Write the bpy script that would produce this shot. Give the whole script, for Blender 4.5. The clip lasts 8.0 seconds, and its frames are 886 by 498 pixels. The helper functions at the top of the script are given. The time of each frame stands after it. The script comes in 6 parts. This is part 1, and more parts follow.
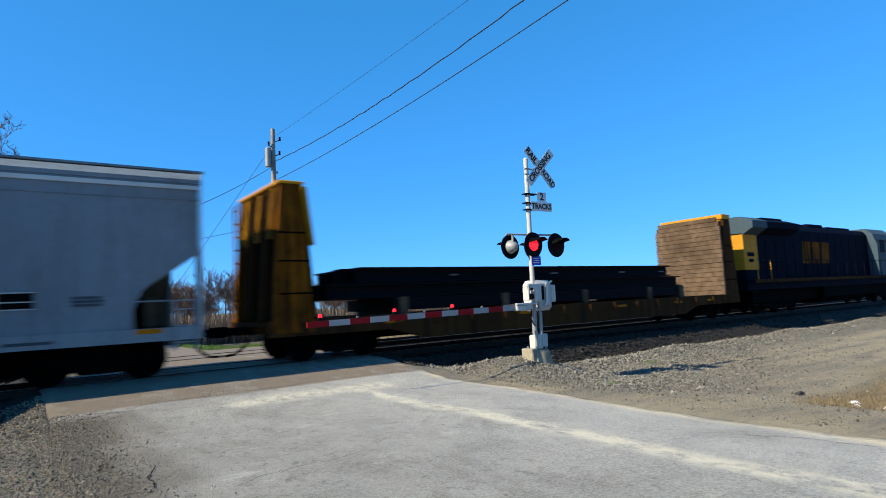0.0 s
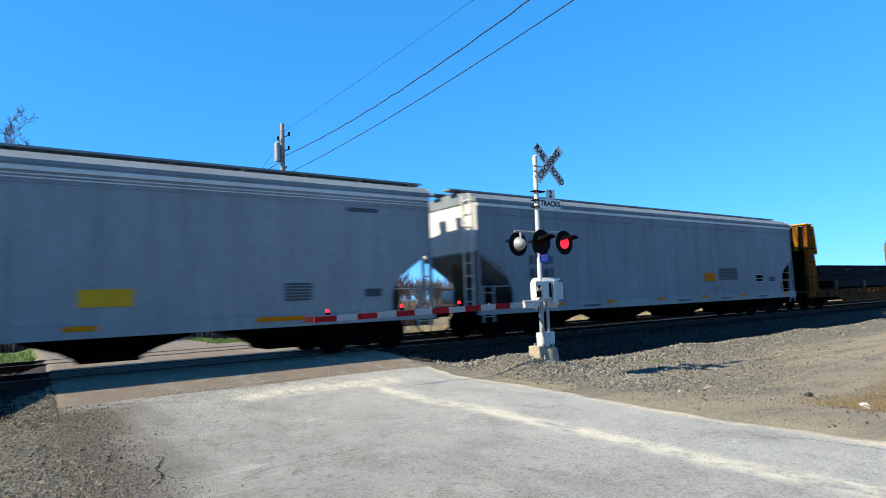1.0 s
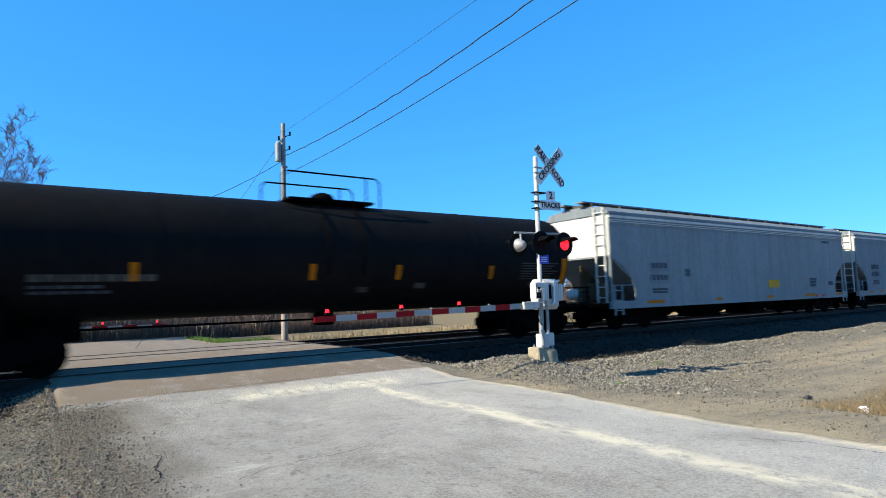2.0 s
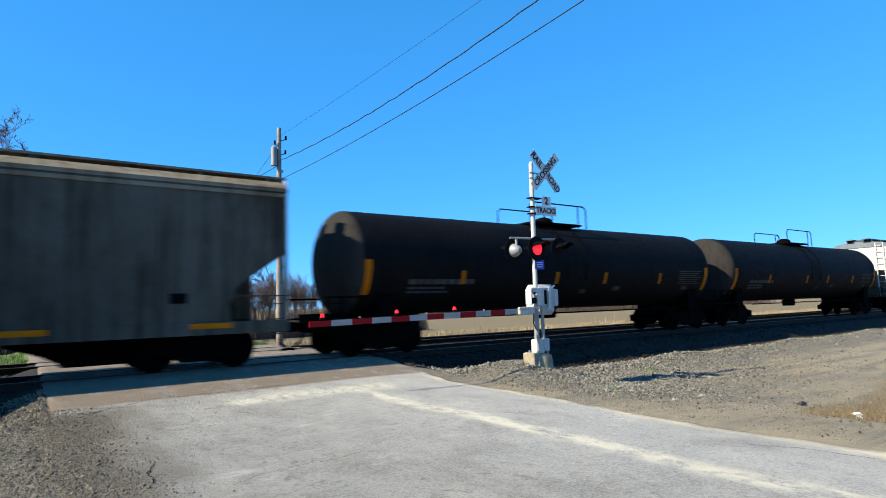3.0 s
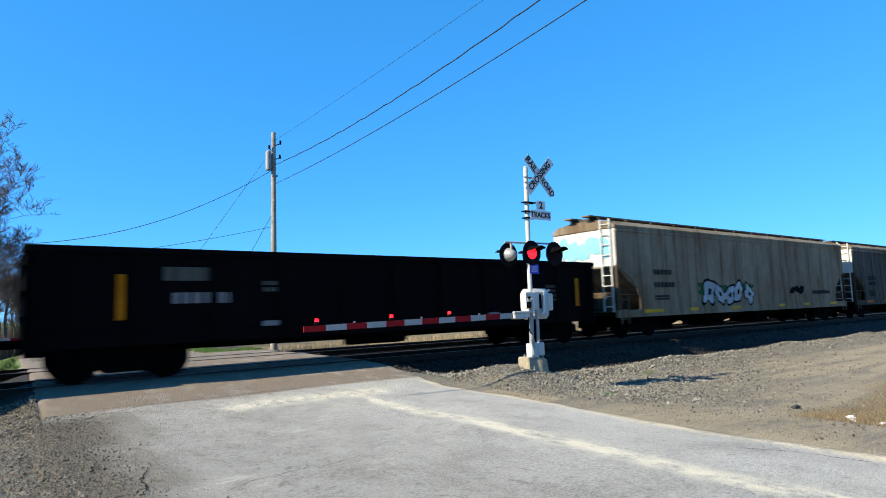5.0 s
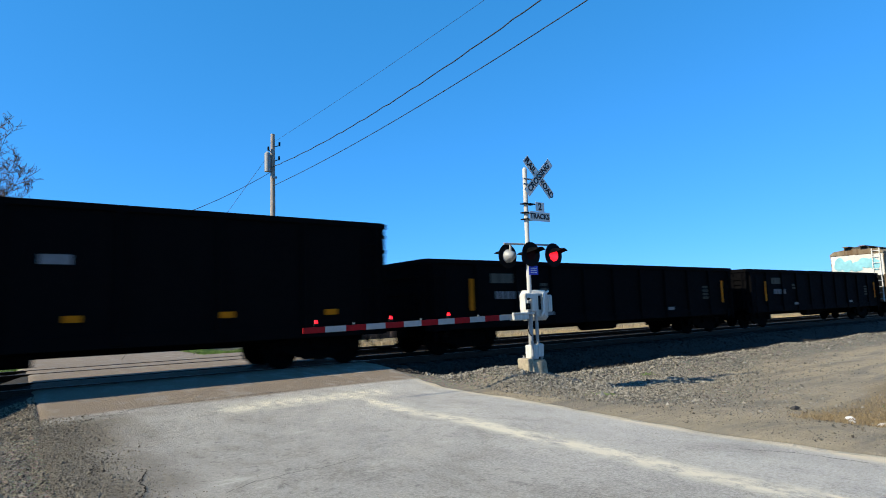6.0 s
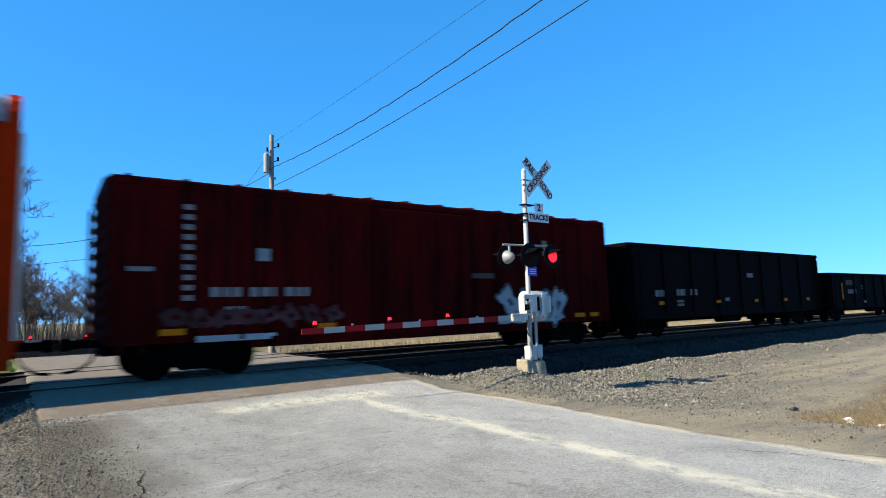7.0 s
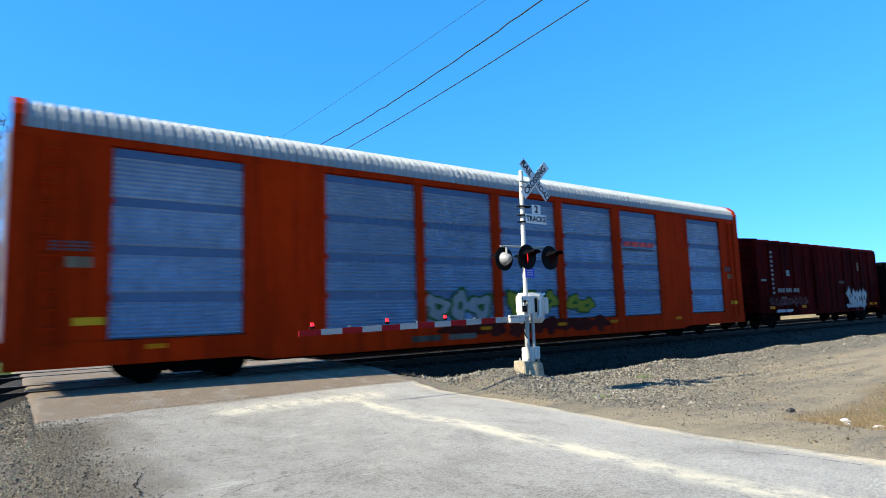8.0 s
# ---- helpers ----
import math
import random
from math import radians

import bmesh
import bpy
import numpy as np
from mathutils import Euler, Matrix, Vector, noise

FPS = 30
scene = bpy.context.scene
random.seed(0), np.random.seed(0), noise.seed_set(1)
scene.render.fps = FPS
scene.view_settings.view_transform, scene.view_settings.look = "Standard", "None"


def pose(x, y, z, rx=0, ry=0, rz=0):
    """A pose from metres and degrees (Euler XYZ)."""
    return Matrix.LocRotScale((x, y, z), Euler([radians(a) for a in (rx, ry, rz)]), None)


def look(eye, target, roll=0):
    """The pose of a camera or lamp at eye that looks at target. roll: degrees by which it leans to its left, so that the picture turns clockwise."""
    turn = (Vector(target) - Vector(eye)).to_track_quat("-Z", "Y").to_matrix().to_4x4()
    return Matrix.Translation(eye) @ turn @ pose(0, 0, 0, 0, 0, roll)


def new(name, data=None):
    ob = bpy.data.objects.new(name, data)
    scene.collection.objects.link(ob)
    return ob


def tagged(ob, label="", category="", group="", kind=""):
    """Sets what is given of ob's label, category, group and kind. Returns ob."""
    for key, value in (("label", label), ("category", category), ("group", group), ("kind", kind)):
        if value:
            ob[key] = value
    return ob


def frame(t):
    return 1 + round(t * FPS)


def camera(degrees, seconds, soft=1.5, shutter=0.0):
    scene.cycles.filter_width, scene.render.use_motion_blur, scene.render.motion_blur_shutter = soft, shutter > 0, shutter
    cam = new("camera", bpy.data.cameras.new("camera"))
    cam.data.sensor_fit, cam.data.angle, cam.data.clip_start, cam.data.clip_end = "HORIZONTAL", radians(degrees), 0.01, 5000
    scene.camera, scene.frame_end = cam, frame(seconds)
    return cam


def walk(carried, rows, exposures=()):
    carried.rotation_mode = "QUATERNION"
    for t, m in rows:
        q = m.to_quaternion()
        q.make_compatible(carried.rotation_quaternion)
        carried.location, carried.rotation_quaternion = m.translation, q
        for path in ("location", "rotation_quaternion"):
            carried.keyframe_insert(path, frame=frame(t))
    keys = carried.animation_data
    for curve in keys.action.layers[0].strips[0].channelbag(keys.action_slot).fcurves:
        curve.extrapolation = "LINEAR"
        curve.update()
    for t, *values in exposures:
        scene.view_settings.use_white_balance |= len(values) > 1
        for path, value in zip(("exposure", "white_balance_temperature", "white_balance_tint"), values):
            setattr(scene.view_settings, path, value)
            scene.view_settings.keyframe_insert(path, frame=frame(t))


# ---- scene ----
# The camera stands beside the road, held by hand: it only turns a little.
# World: x runs along the rails, y across them, z = 0 is the top of the rail.
EYE = (0.0, 0.0, 1.307)
PATH = [
    (0.0, 53.827, 5.159, -2.828),
    (0.5, 54.374, 4.955, -2.455),
    (1.0, 54.604, 4.835, -2.145),
    (1.5, 54.748, 4.799, -1.902),
    (3.0, 54.161, 5.386, -1.626),
    (3.5, 53.945, 5.554, -1.678),
    (4.0, 53.806, 5.639, -1.684),
    (4.5, 53.710, 5.709, -1.700),
    (6.0, 53.564, 5.933, -1.804),
    (6.5, 53.537, 5.957, -1.752),
    (7.0, 53.458, 6.027, -1.801),
    (7.5, 53.361, 6.095, -1.764),
    (8.0, 53.199, 6.166, -1.818),
]


def aim(yaw, tilt, roll):
    a, b = radians(yaw), radians(tilt)
    way = Vector((math.cos(a) * math.cos(b), math.sin(a) * math.cos(b), math.sin(b)))
    return look(EYE, Vector(EYE) + way, roll)


cam = camera(73.81, 8.0, soft=0.95, shutter=0.18)
# the clip's camera opens up a little as the train gets darker or lighter
walk(cam, [(t, aim(y, p, r)) for t, y, p, r in PATH],
     [(0.0, 0.74), (0.5, 0.90), (1.5, 1.05), (3.0, 0.97), (4.5, 1.12), (5.8, 0.74), (6.5, 0.82), (7.0, 0.98), (8.0, 1.20)])

# ---- light ----
SUN_UP = radians(35)
SUN_TURN = radians(8.5)      # the sun stands almost straight behind the train, a touch on its far side
world = bpy.data.worlds.new("world")
scene.world = world
world.use_nodes = True
wn, wl = world.node_tree.nodes, world.node_tree.links
sky = wn.new("ShaderNodeTexSky")
sky.sky_type, sky.sun_disc = "NISHITA", False
sky.sun_elevation, sky.sun_rotation = SUN_UP, radians(270) + SUN_TURN
sky.altitude = 2200
sky.air_density, sky.dust_density, sky.ozone_density = 1.0, 0.35, 4.0
tint = wn.new("ShaderNodeMix")          # the clear, strongly blue air of the day
tint.data_type, tint.blend_type = "RGBA", "MULTIPLY"
tint.inputs[0].default_value = 1.0
tint.inputs[7].default_value = (0.285, 1.31, 2.14, 1.0)
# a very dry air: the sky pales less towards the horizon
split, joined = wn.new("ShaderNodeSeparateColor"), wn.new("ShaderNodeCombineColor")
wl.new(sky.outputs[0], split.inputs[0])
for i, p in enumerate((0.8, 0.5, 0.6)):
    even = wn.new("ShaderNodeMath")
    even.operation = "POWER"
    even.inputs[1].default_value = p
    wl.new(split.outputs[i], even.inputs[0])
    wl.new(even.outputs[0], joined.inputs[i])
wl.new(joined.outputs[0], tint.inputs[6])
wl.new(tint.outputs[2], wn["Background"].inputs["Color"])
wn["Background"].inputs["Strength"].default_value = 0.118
sun = new("sun", bpy.data.lights.new("sun", "SUN"))
sun.data.energy, sun.data.angle, sun.data.color = 5.0, radians(0.53), (1.0, 0.915, 0.73)
sun_from = Vector((-math.cos(SUN_UP) * math.cos(SUN_TURN), math.cos(SUN_UP) * math.sin(SUN_TURN), math.sin(SUN_UP)))
sun.matrix_world = look(sun_from * 60, (0, 0, 0))


# ---- mesh helpers ----
def box(bm, x0, x1, y0, y1, z0, z1, bevel=0.0):
    vs = [bm.verts.new(p) for p in ((x0, y0, z0), (x1, y0, z0), (x1, y1, z0), (x0, y1, z0),
                                    (x0, y0, z1), (x1, y0, z1), (x1, y1, z1), (x0, y1, z1))]
    fs = [bm.faces.new([vs[i] for i in f]) for f in ((3, 2, 1, 0), (4, 5, 6, 7), (0, 1, 5, 4), (1, 2, 6, 5), (2, 3, 7, 6), (3, 0, 4, 7))]
    if bevel:
        es = list({e for f in fs for e in f.edges})
        bmesh.ops.bevel(bm, geom=es, offset=bevel, segments=1, affect="EDGES")
    return vs


def rod(bm, a, b, r, seg=8, r2=None):
    a, b = Vector(a), Vector(b)
    d = b - a
    m = Matrix.Translation((a + b) / 2) @ d.to_track_quat("Z", "Y").to_matrix().to_4x4()
    bmesh.ops.create_cone(bm, cap_ends=True, segments=seg, radius1=r, radius2=r if r2 is None else r2, depth=d.length, matrix=m)


def prism(bm, profile, a, b, axis="x"):
    """A solid of constant section. profile: points across the axis, in order round it."""
    def at(p, s):
        return {"x": (s, p[0], p[1]), "y": (p[0], s, p[1]), "z": (p[0], p[1], s)}[axis]
    lo = [bm.verts.new(at(p, a)) for p in profile]
    hi = [bm.verts.new(at(p, b)) for p in profile]
    n = len(profile)
    bm.faces.new(lo), bm.faces.new(list(reversed(hi)))
    for i in range(n):
        bm.faces.new((lo[i], hi[i], hi[(i + 1) % n], lo[(i + 1) % n]))
    bmesh.ops.recalc_face_normals(bm, faces=bm.faces)


def lathe(bm, profile, axis="x", seg=32):
    """A body of revolution round an axis through the origin. profile: (place along it, radius)."""
    rings = []
    for s, r in profile:
        ring = []
        for i in range(seg):
            c, d = r * math.cos(2 * math.pi * i / seg), r * math.sin(2 * math.pi * i / seg)
            ring.append(bm.verts.new({"x": (s, c, d), "y": (c, s, d), "z": (c, d, s)}[axis]))
        rings.append(ring)
    for a, b in zip(rings, rings[1:]):
        for i in range(seg):
            bm.faces.new((a[i], b[i], b[(i + 1) % seg], a[(i + 1) % seg]))
    bm.faces.new(rings[0]), bm.faces.new(list(reversed(rings[-1])))
    bmesh.ops.recalc_face_normals(bm, faces=bm.faces)


def mesh_of(name, bm, material, smooth=False):
    me = bpy.data.meshes.new(name)
    bm.to_mesh(me)
    bm.free()
    if material:
        me.materials.append(material)
    if smooth:
        for p in me.polygons:
            p.use_smooth = True
        me.set_sharp_from_angle(angle=radians(38))
    return me


def part(name, bm, material, parent, label="", smooth=False):
    ob = new(name, mesh_of(name, bm, material, smooth))
    ob.parent = parent
    return tagged(ob, label)


def thing(name, label, category, group="", kind="", at=None, bm=None, material=None, smooth=False):
    ob = new(name, mesh_of(name, bm, material, smooth) if bm else None)
    if at is not None:
        ob.matrix_world = at
    return tagged(ob, label, category, group, kind)


# ---- materials ----
def rgb(c):
    return (*c, 1.0)


class Look:
    """A small builder for procedural materials."""

    def __init__(self, name, rough=0.7, metal=0.0, spec=0.5):
        self.m = bpy.data.materials.new(name)
        self.m.use_nodes = True
        self.n, self.l = self.m.node_tree.nodes, self.m.node_tree.links
        self.b = self.n["Principled BSDF"]
        self.b.inputs["Roughness"].default_value = rough
        self.b.inputs["Metallic"].default_value = metal
        self.b.inputs["Specular IOR Level"].default_value = spec
        self.co = self.n.new("ShaderNodeTexCoord").outputs["Object"]

    def noise(self, scale, detail=4.0, rough=0.6, stretch=(1, 1, 1), lo=0.35, hi=0.65, distort=0.0):
        mp = self.n.new("ShaderNodeMapping")
        mp.inputs["Scale"].default_value = stretch
        self.l.new(self.co, mp.inputs["Vector"])
        t = self.n.new("ShaderNodeTexNoise")
        t.inputs["Scale"].default_value, t.inputs["Detail"].default_value = scale, detail
        t.inputs["Roughness"].default_value, t.inputs["Distortion"].default_value = rough, distort
        self.l.new(mp.outputs[0], t.inputs["Vector"])
        r = self.n.new("ShaderNodeMapRange")
        r.inputs["From Min"].default_value, r.inputs["From Max"].default_value = lo, hi
        self.l.new(t.outputs[0], r.inputs["Value"])
        return r.outputs[0]

    def voronoi(self, scale, lo=0.0, hi=1.0, out="Distance", feature="F1", stretch=(1, 1, 1)):
        mp = self.n.new("ShaderNodeMapping")
        mp.inputs["Scale"].default_value = stretch
        self.l.new(self.co, mp.inputs["Vector"])
        t = self.n.new("ShaderNodeTexVoronoi")
        t.feature = feature
        t.inputs["Scale"].default_value = scale
        self.l.new(mp.outputs[0], t.inputs["Vector"])
        if out == "Color":
            return t.outputs["Color"]
        r = self.n.new("ShaderNodeMapRange")
        r.inputs["From Min"].default_value, r.inputs["From Max"].default_value = lo, hi
        self.l.new(t.outputs[out], r.inputs["Value"])
        return r.outputs[0]

    def mix(self, fac, a, b, blend="MIX"):
        x = self.n.new("ShaderNodeMix")
        x.data_type, x.blend_type = "RGBA", blend
        for sock, v in ((x.inputs[0], fac), (x.inputs[6], a), (x.inputs[7], b)):
            if isinstance(v, (int, float)):
                sock.default_value = v
            elif isinstance(v, tuple):
                sock.default_value = rgb(v)
            else:
                self.l.new(v, sock)
        return x.outputs[2]

    def times(self, a, b, op="MULTIPLY"):
        x = self.n.new("ShaderNodeMath")
        x.operation, x.use_clamp = op, True
        for sock, v in ((x.inputs[0], a), (x.inputs[1], b)):
            if isinstance(v, (int, float)):
                sock.default_value = v
            else:
                self.l.new(v, sock)
        return x.outputs[0]

    def axis(self, which, lo, hi):
        """0 to 1 along one axis of the thing."""
        s = self.n.new("ShaderNodeSeparateXYZ")
        self.l.new(self.co, s.inputs[0])
        r = self.n.new("ShaderNodeMapRange")
        r.inputs["From Min"].default_value, r.inputs["From Max"].default_value = lo, hi
        self.l.new(s.outputs["xyz".index(which)], r.inputs["Value"])
        return r.outputs[0]

    def color(self, c):
        if isinstance(c, tuple):
            self.b.inputs["Base Color"].default_value = rgb(c)
        else:
            self.l.new(c, self.b.inputs["Base Color"])
        return self

    def rough(self, fac, lo, hi):
        r = self.n.new("ShaderNodeMapRange")
        r.inputs["To Min"].default_value, r.inputs["To Max"].default_value = lo, hi
        self.l.new(fac, r.inputs["Value"])
        self.l.new(r.outputs[0], self.b.inputs["Roughness"])
        return self

    def bump(self, h, strength=0.3, depth=0.02):
        x = self.n.new("ShaderNodeBump")
        x.inputs["Strength"].default_value, x.inputs["Distance"].default_value = strength, depth
        self.l.new(h, x.inputs["Height"])
        self.l.new(x.outputs[0], self.b.inputs["Normal"])
        return self


def paint(name, c, dirt=(0.08, 0.065, 0.05), amount=0.35, rough=0.55, metal=0.0, streak=True, scale=1.0, spec=0.2):
    """Weathered paint: patches of grime at two scales, with streaks that run down."""
    k = Look(name, rough, metal, spec)
    big = k.noise(0.5 * scale, 5, 0.65, (1, 1, 0.6), 0.35, 0.75)
    fine = k.noise(14 * scale, 4, 0.6, (1, 1, 0.5) if streak else (1, 1, 1), 0.4, 0.75)
    base = k.mix(fine, c, tuple(v * 0.82 for v in c))
    if streak:
        run = k.noise(3.0 * scale, 4, 0.6, (1.6, 1.6, 0.07), 0.48, 0.75)
        big = k.times(big, run, "ADD")
    base = k.mix(k.times(big, amount), base, dirt)
    k.color(base).rough(fine, rough, min(1.0, rough + 0.25)).bump(fine, 0.12, 0.004)
    return k.m


def plain(name, c, rough=0.6, metal=0.0, var=0.2, scale=12, bump=0.1, spec=0.3):
    k = Look(name, rough, metal, spec)
    f, g = k.noise(scale), k.noise(scale * 0.12)
    k.color(k.mix(g, k.mix(f, c, tuple(v * (1 - var) for v in c)), tuple(v * (1 - 1.3 * var) for v in c)))
    k.rough(f, max(0.05, rough - 0.1), min(1, rough + 0.1)).bump(f, bump, 0.004)
    return k.m


def glow(name, c, strength):
    k = Look(name, 0.3)
    k.color(c)
    k.b.inputs["Emission Color"].default_value = rgb(c)
    k.b.inputs["Emission Strength"].default_value = strength
    return k.m


# ---- materials of the place ----
def zoned(k, name):
    a = k.n.new("ShaderNodeAttribute")
    a.attribute_name = name
    s = k.n.new("ShaderNodeSeparateColor")
    k.l.new(a.outputs["Color"], s.inputs[0])
    return [*s.outputs, a.outputs["Alpha"]]


def make_ground():
    k = Look("ground_soil", 0.95, spec=0.2)
    z = zoned(k, "zone")
    fine, mid, big = k.noise(55, 6, 0.75, lo=0.3, hi=0.7), k.noise(6, 5, 0.65), k.noise(0.6, 4, 0.6)
    peb = k.voronoi(28, 0.05, 0.6)
    tint = k.voronoi(28, out="Color")
    dirt = k.mix(fine, (0.235, 0.185, 0.112), (0.42, 0.345, 0.23))
    dirt = k.mix(k.times(mid, 0.6), dirt, (0.27, 0.215, 0.135))
    dirt = k.mix(k.times(big, 0.4), dirt, (0.175, 0.155, 0.11))
    rut = k.noise(1.5, 6, 0.65, (0.16, 1.0, 1), 0.47, 0.62, 0.4)
    dirt = k.mix(k.times(rut, 0.6), dirt, (0.105, 0.095, 0.085))
    pale = k.noise(0.9, 5, 0.7, (0.35, 1.0, 1), 0.52, 0.7)
    dirt = k.mix(k.times(pale, 0.5), dirt, (0.34, 0.285, 0.20))
    stone = k.mix(peb, (0.04, 0.036, 0.028), (0.19, 0.168, 0.13))
    stone = k.mix(0.25, stone, tint, "OVERLAY")
    grass = k.mix(fine, (0.055, 0.10, 0.022), (0.13, 0.19, 0.05))
    grass = k.mix(k.times(mid, 0.5), grass, (0.20, 0.17, 0.08))
    straw = k.mix(fine, (0.12, 0.085, 0.045), (0.26, 0.195, 0.105))
    c = k.mix(k.times(z[0], k.times(mid, 0.6, "ADD")), dirt, stone)
    c = k.mix(k.times(z[1], k.times(mid, 0.75, "ADD")), c, grass)
    c = k.mix(k.times(z[2], k.times(mid, 0.5, "ADD")), c, straw)
    # near-black band along the tracks: oil, with the train's shade mixed in
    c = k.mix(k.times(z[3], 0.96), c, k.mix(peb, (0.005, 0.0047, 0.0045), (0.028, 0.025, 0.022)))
    h = k.times(k.times(fine, 0.5), k.times(peb, 0.5), "ADD")
    k.color(c).bump(h, 0.7, 0.03)
    return k.m


def make_asphalt():
    k = Look("old_asphalt", 0.9, spec=0.3)
    z = zoned(k, "zone")
    grit = k.noise(130, 3, 0.8, lo=0.3, hi=0.7)
    fine, mid, big = k.noise(34, 6, 0.8, lo=0.38, hi=0.62), k.noise(2.2, 6, 0.7, (1, 0.6, 1)), k.noise(0.45, 4, 0.6)
    c = k.mix(fine, (0.205, 0.19, 0.16), (0.375, 0.352, 0.30))
    c = k.mix(k.times(big, 0.65), c, (0.165, 0.153, 0.135))
    c = k.mix(k.times(mid, 0.55), c, (0.41, 0.375, 0.315))
    old = k.noise(1.1, 8, 0.75, (1, 0.7, 1), 0.5, 0.62, 0.6)
    c = k.mix(k.times(old, 0.75), c, (0.145, 0.128, 0.10))
    c = k.mix(k.times(grit, 0.45), c, (0.09, 0.085, 0.08))
    speck = k.voronoi(90, 0.05, 0.35)
    c = k.mix(k.times(k.times(speck, fine), 0.45), c, (0.46, 0.44, 0.39))
    tar = k.noise(7, 8, 0.8, (1, 0.8, 1), 0.56, 0.62)
    c = k.mix(k.times(tar, 0.7), c, (0.12, 0.112, 0.10))
    lane = k.times(k.axis("x", 2.0, 6.0), k.noise(1.6, 6, 0.7, (1, 0.4, 1), 0.3, 0.7))
    c = k.mix(k.times(k.times(lane, fine), 0.8), c, (0.56, 0.52, 0.45))
    dusty = k.times(k.axis("x", 4.0, 8.5), k.noise(0.8, 6, 0.7, lo=0.3, hi=0.6))
    c = k.mix(k.times(dusty, 0.5), c, (0.52, 0.49, 0.43))
    worn = k.noise(3.2, 8, 0.8, (1, 0.55, 1), 0.41, 0.54)
    scuff = k.noise(1.4, 8, 0.8, (0.5, 1.3, 1), 0.58, 0.66)
    c = k.mix(k.times(scuff, 0.55), c, (0.50, 0.47, 0.40))
    c = k.mix(k.times(z[0], worn), c, (0.62, 0.56, 0.42))
    c = k.mix(k.times(z[1], k.times(mid, 0.55, "ADD")), c, (0.185, 0.145, 0.105))
    dust = k.noise(5, 6, 0.7, lo=0.35, hi=0.6)
    c = k.mix(k.times(z[2], k.times(dust, 0.5, "ADD")), c, (0.60, 0.50, 0.34))
    c = k.mix(k.times(z[3], k.times(fine, 0.55, "ADD")), c, k.mix(grit, (0.07, 0.058, 0.042), (0.19, 0.158, 0.115)))
    k.color(c).rough(fine, 0.82, 0.98).bump(k.times(k.times(grit, 0.5), k.times(fine, 0.5), "ADD"), 0.8, 0.012)
    return k.m


M_GROUND, M_ROAD = make_ground(), make_asphalt()
M_CRACK = plain("tar_crack", (0.016, 0.014, 0.012), 0.95, spec=0.05)
M_TIE = plain("weathered_tie", (0.022, 0.017, 0.013), 0.9, var=0.4, scale=20, bump=0.4)
M_RAIL = plain("rusty_rail", (0.035, 0.018, 0.010), 0.8, 0.1, 0.4, 30)
M_RAILTOP = plain("polished_rail", (0.20, 0.19, 0.18), 0.55, 0.9, 0.1, 30, 0.02)
M_WOOD = plain("weathered_wood", (0.42, 0.35, 0.28), 0.85, var=0.35, scale=18, bump=0.3)
M_GALV = plain("galvanised_steel", (0.30, 0.30, 0.285), 0.55, 0.2, 0.15, 25, 0.05)
M_ALU = paint("aluminium_paint", (0.53, 0.52, 0.48), (0.16, 0.13, 0.09), 0.35, 0.55, 0.0, scale=3.0)
M_CONC = plain("old_concrete", (0.38, 0.32, 0.22), 0.92, var=0.35, scale=25, bump=0.35)
M_BLACK = plain("black_enamel", (0.006, 0.006, 0.0065), 0.7, var=0.15, spec=0.06)
M_ARMWHITE = plain("dull_white_arm_paint", (0.30, 0.30, 0.29), 0.6, var=0.15, spec=0.15)
M_SIGN = plain("reflective_white", (0.62, 0.61, 0.58), 0.4, var=0.08, scale=20, bump=0.03)
M_INK = plain("black_ink", (0.02, 0.02, 0.025), 0.6)
M_BLUE = plain("blue_plate", (0.02, 0.05, 0.55), 0.4)
M_RED = plain("red_reflective", (0.24, 0.006, 0.008), 0.6, var=0.15, spec=0.1)
M_WIRE = plain("black_wire", (0.02, 0.02, 0.022), 0.6)
M_LAMP_RED = glow("lit_red_lens", (1.0, 0.006, 0.012), 1.3)
M_LAMP_OFF = plain("dark_red_lens", (0.014, 0.002, 0.002), 0.6, var=0.1, spec=0.05)
M_BARK = plain("grey_bark", (0.14, 0.112, 0.092), 0.95, var=0.35, scale=14, bump=0.4)
M_TWIG = plain("bare_twigs", (0.13, 0.09, 0.072), 0.95, var=0.3)


def make_stone(name="crushed_stone", a=(0.035, 0.032, 0.026), b=(0.29, 0.265, 0.215), dirt=(0.10, 0.084, 0.06)):
    k = Look(name, 0.85, spec=0.2)
    g = k.n.new("ShaderNodeNewGeometry").outputs["Random Per Island"]
    f = k.noise(60, 3)
    k.color(k.mix(k.times(f, 0.3), k.mix(g, a, b), dirt)).bump(f, 0.3, 0.005)
    return k.m


def make_stalk(name, a, b):
    k = Look(name, 0.8, spec=0.2)
    g = k.n.new("ShaderNodeNewGeometry").outputs["Random Per Island"]
    k.color(k.mix(g, a, b))
    return k.m


M_STONE = make_stone()
# ballast darker than its oil alone, to carry the shade beside the train
M_BALLAST = make_stone("oil_and_shade_ballast", (0.006, 0.0055, 0.005), (0.042, 0.037, 0.031), (0.02, 0.016, 0.012))
M_LEFTGRAVEL = make_stone("brown_gravel", (0.035, 0.03, 0.022), (0.25, 0.212, 0.155), (0.10, 0.08, 0.055))
M_REED = make_stalk("dry_reed", (0.13, 0.09, 0.045), (0.52, 0.41, 0.24))
M_GRASS = make_stalk("green_grass", (0.05, 0.11, 0.02), (0.17, 0.24, 0.06))
M_STRAW = make_stalk("straw_grass", (0.10, 0.07, 0.036), (0.27, 0.205, 0.115))

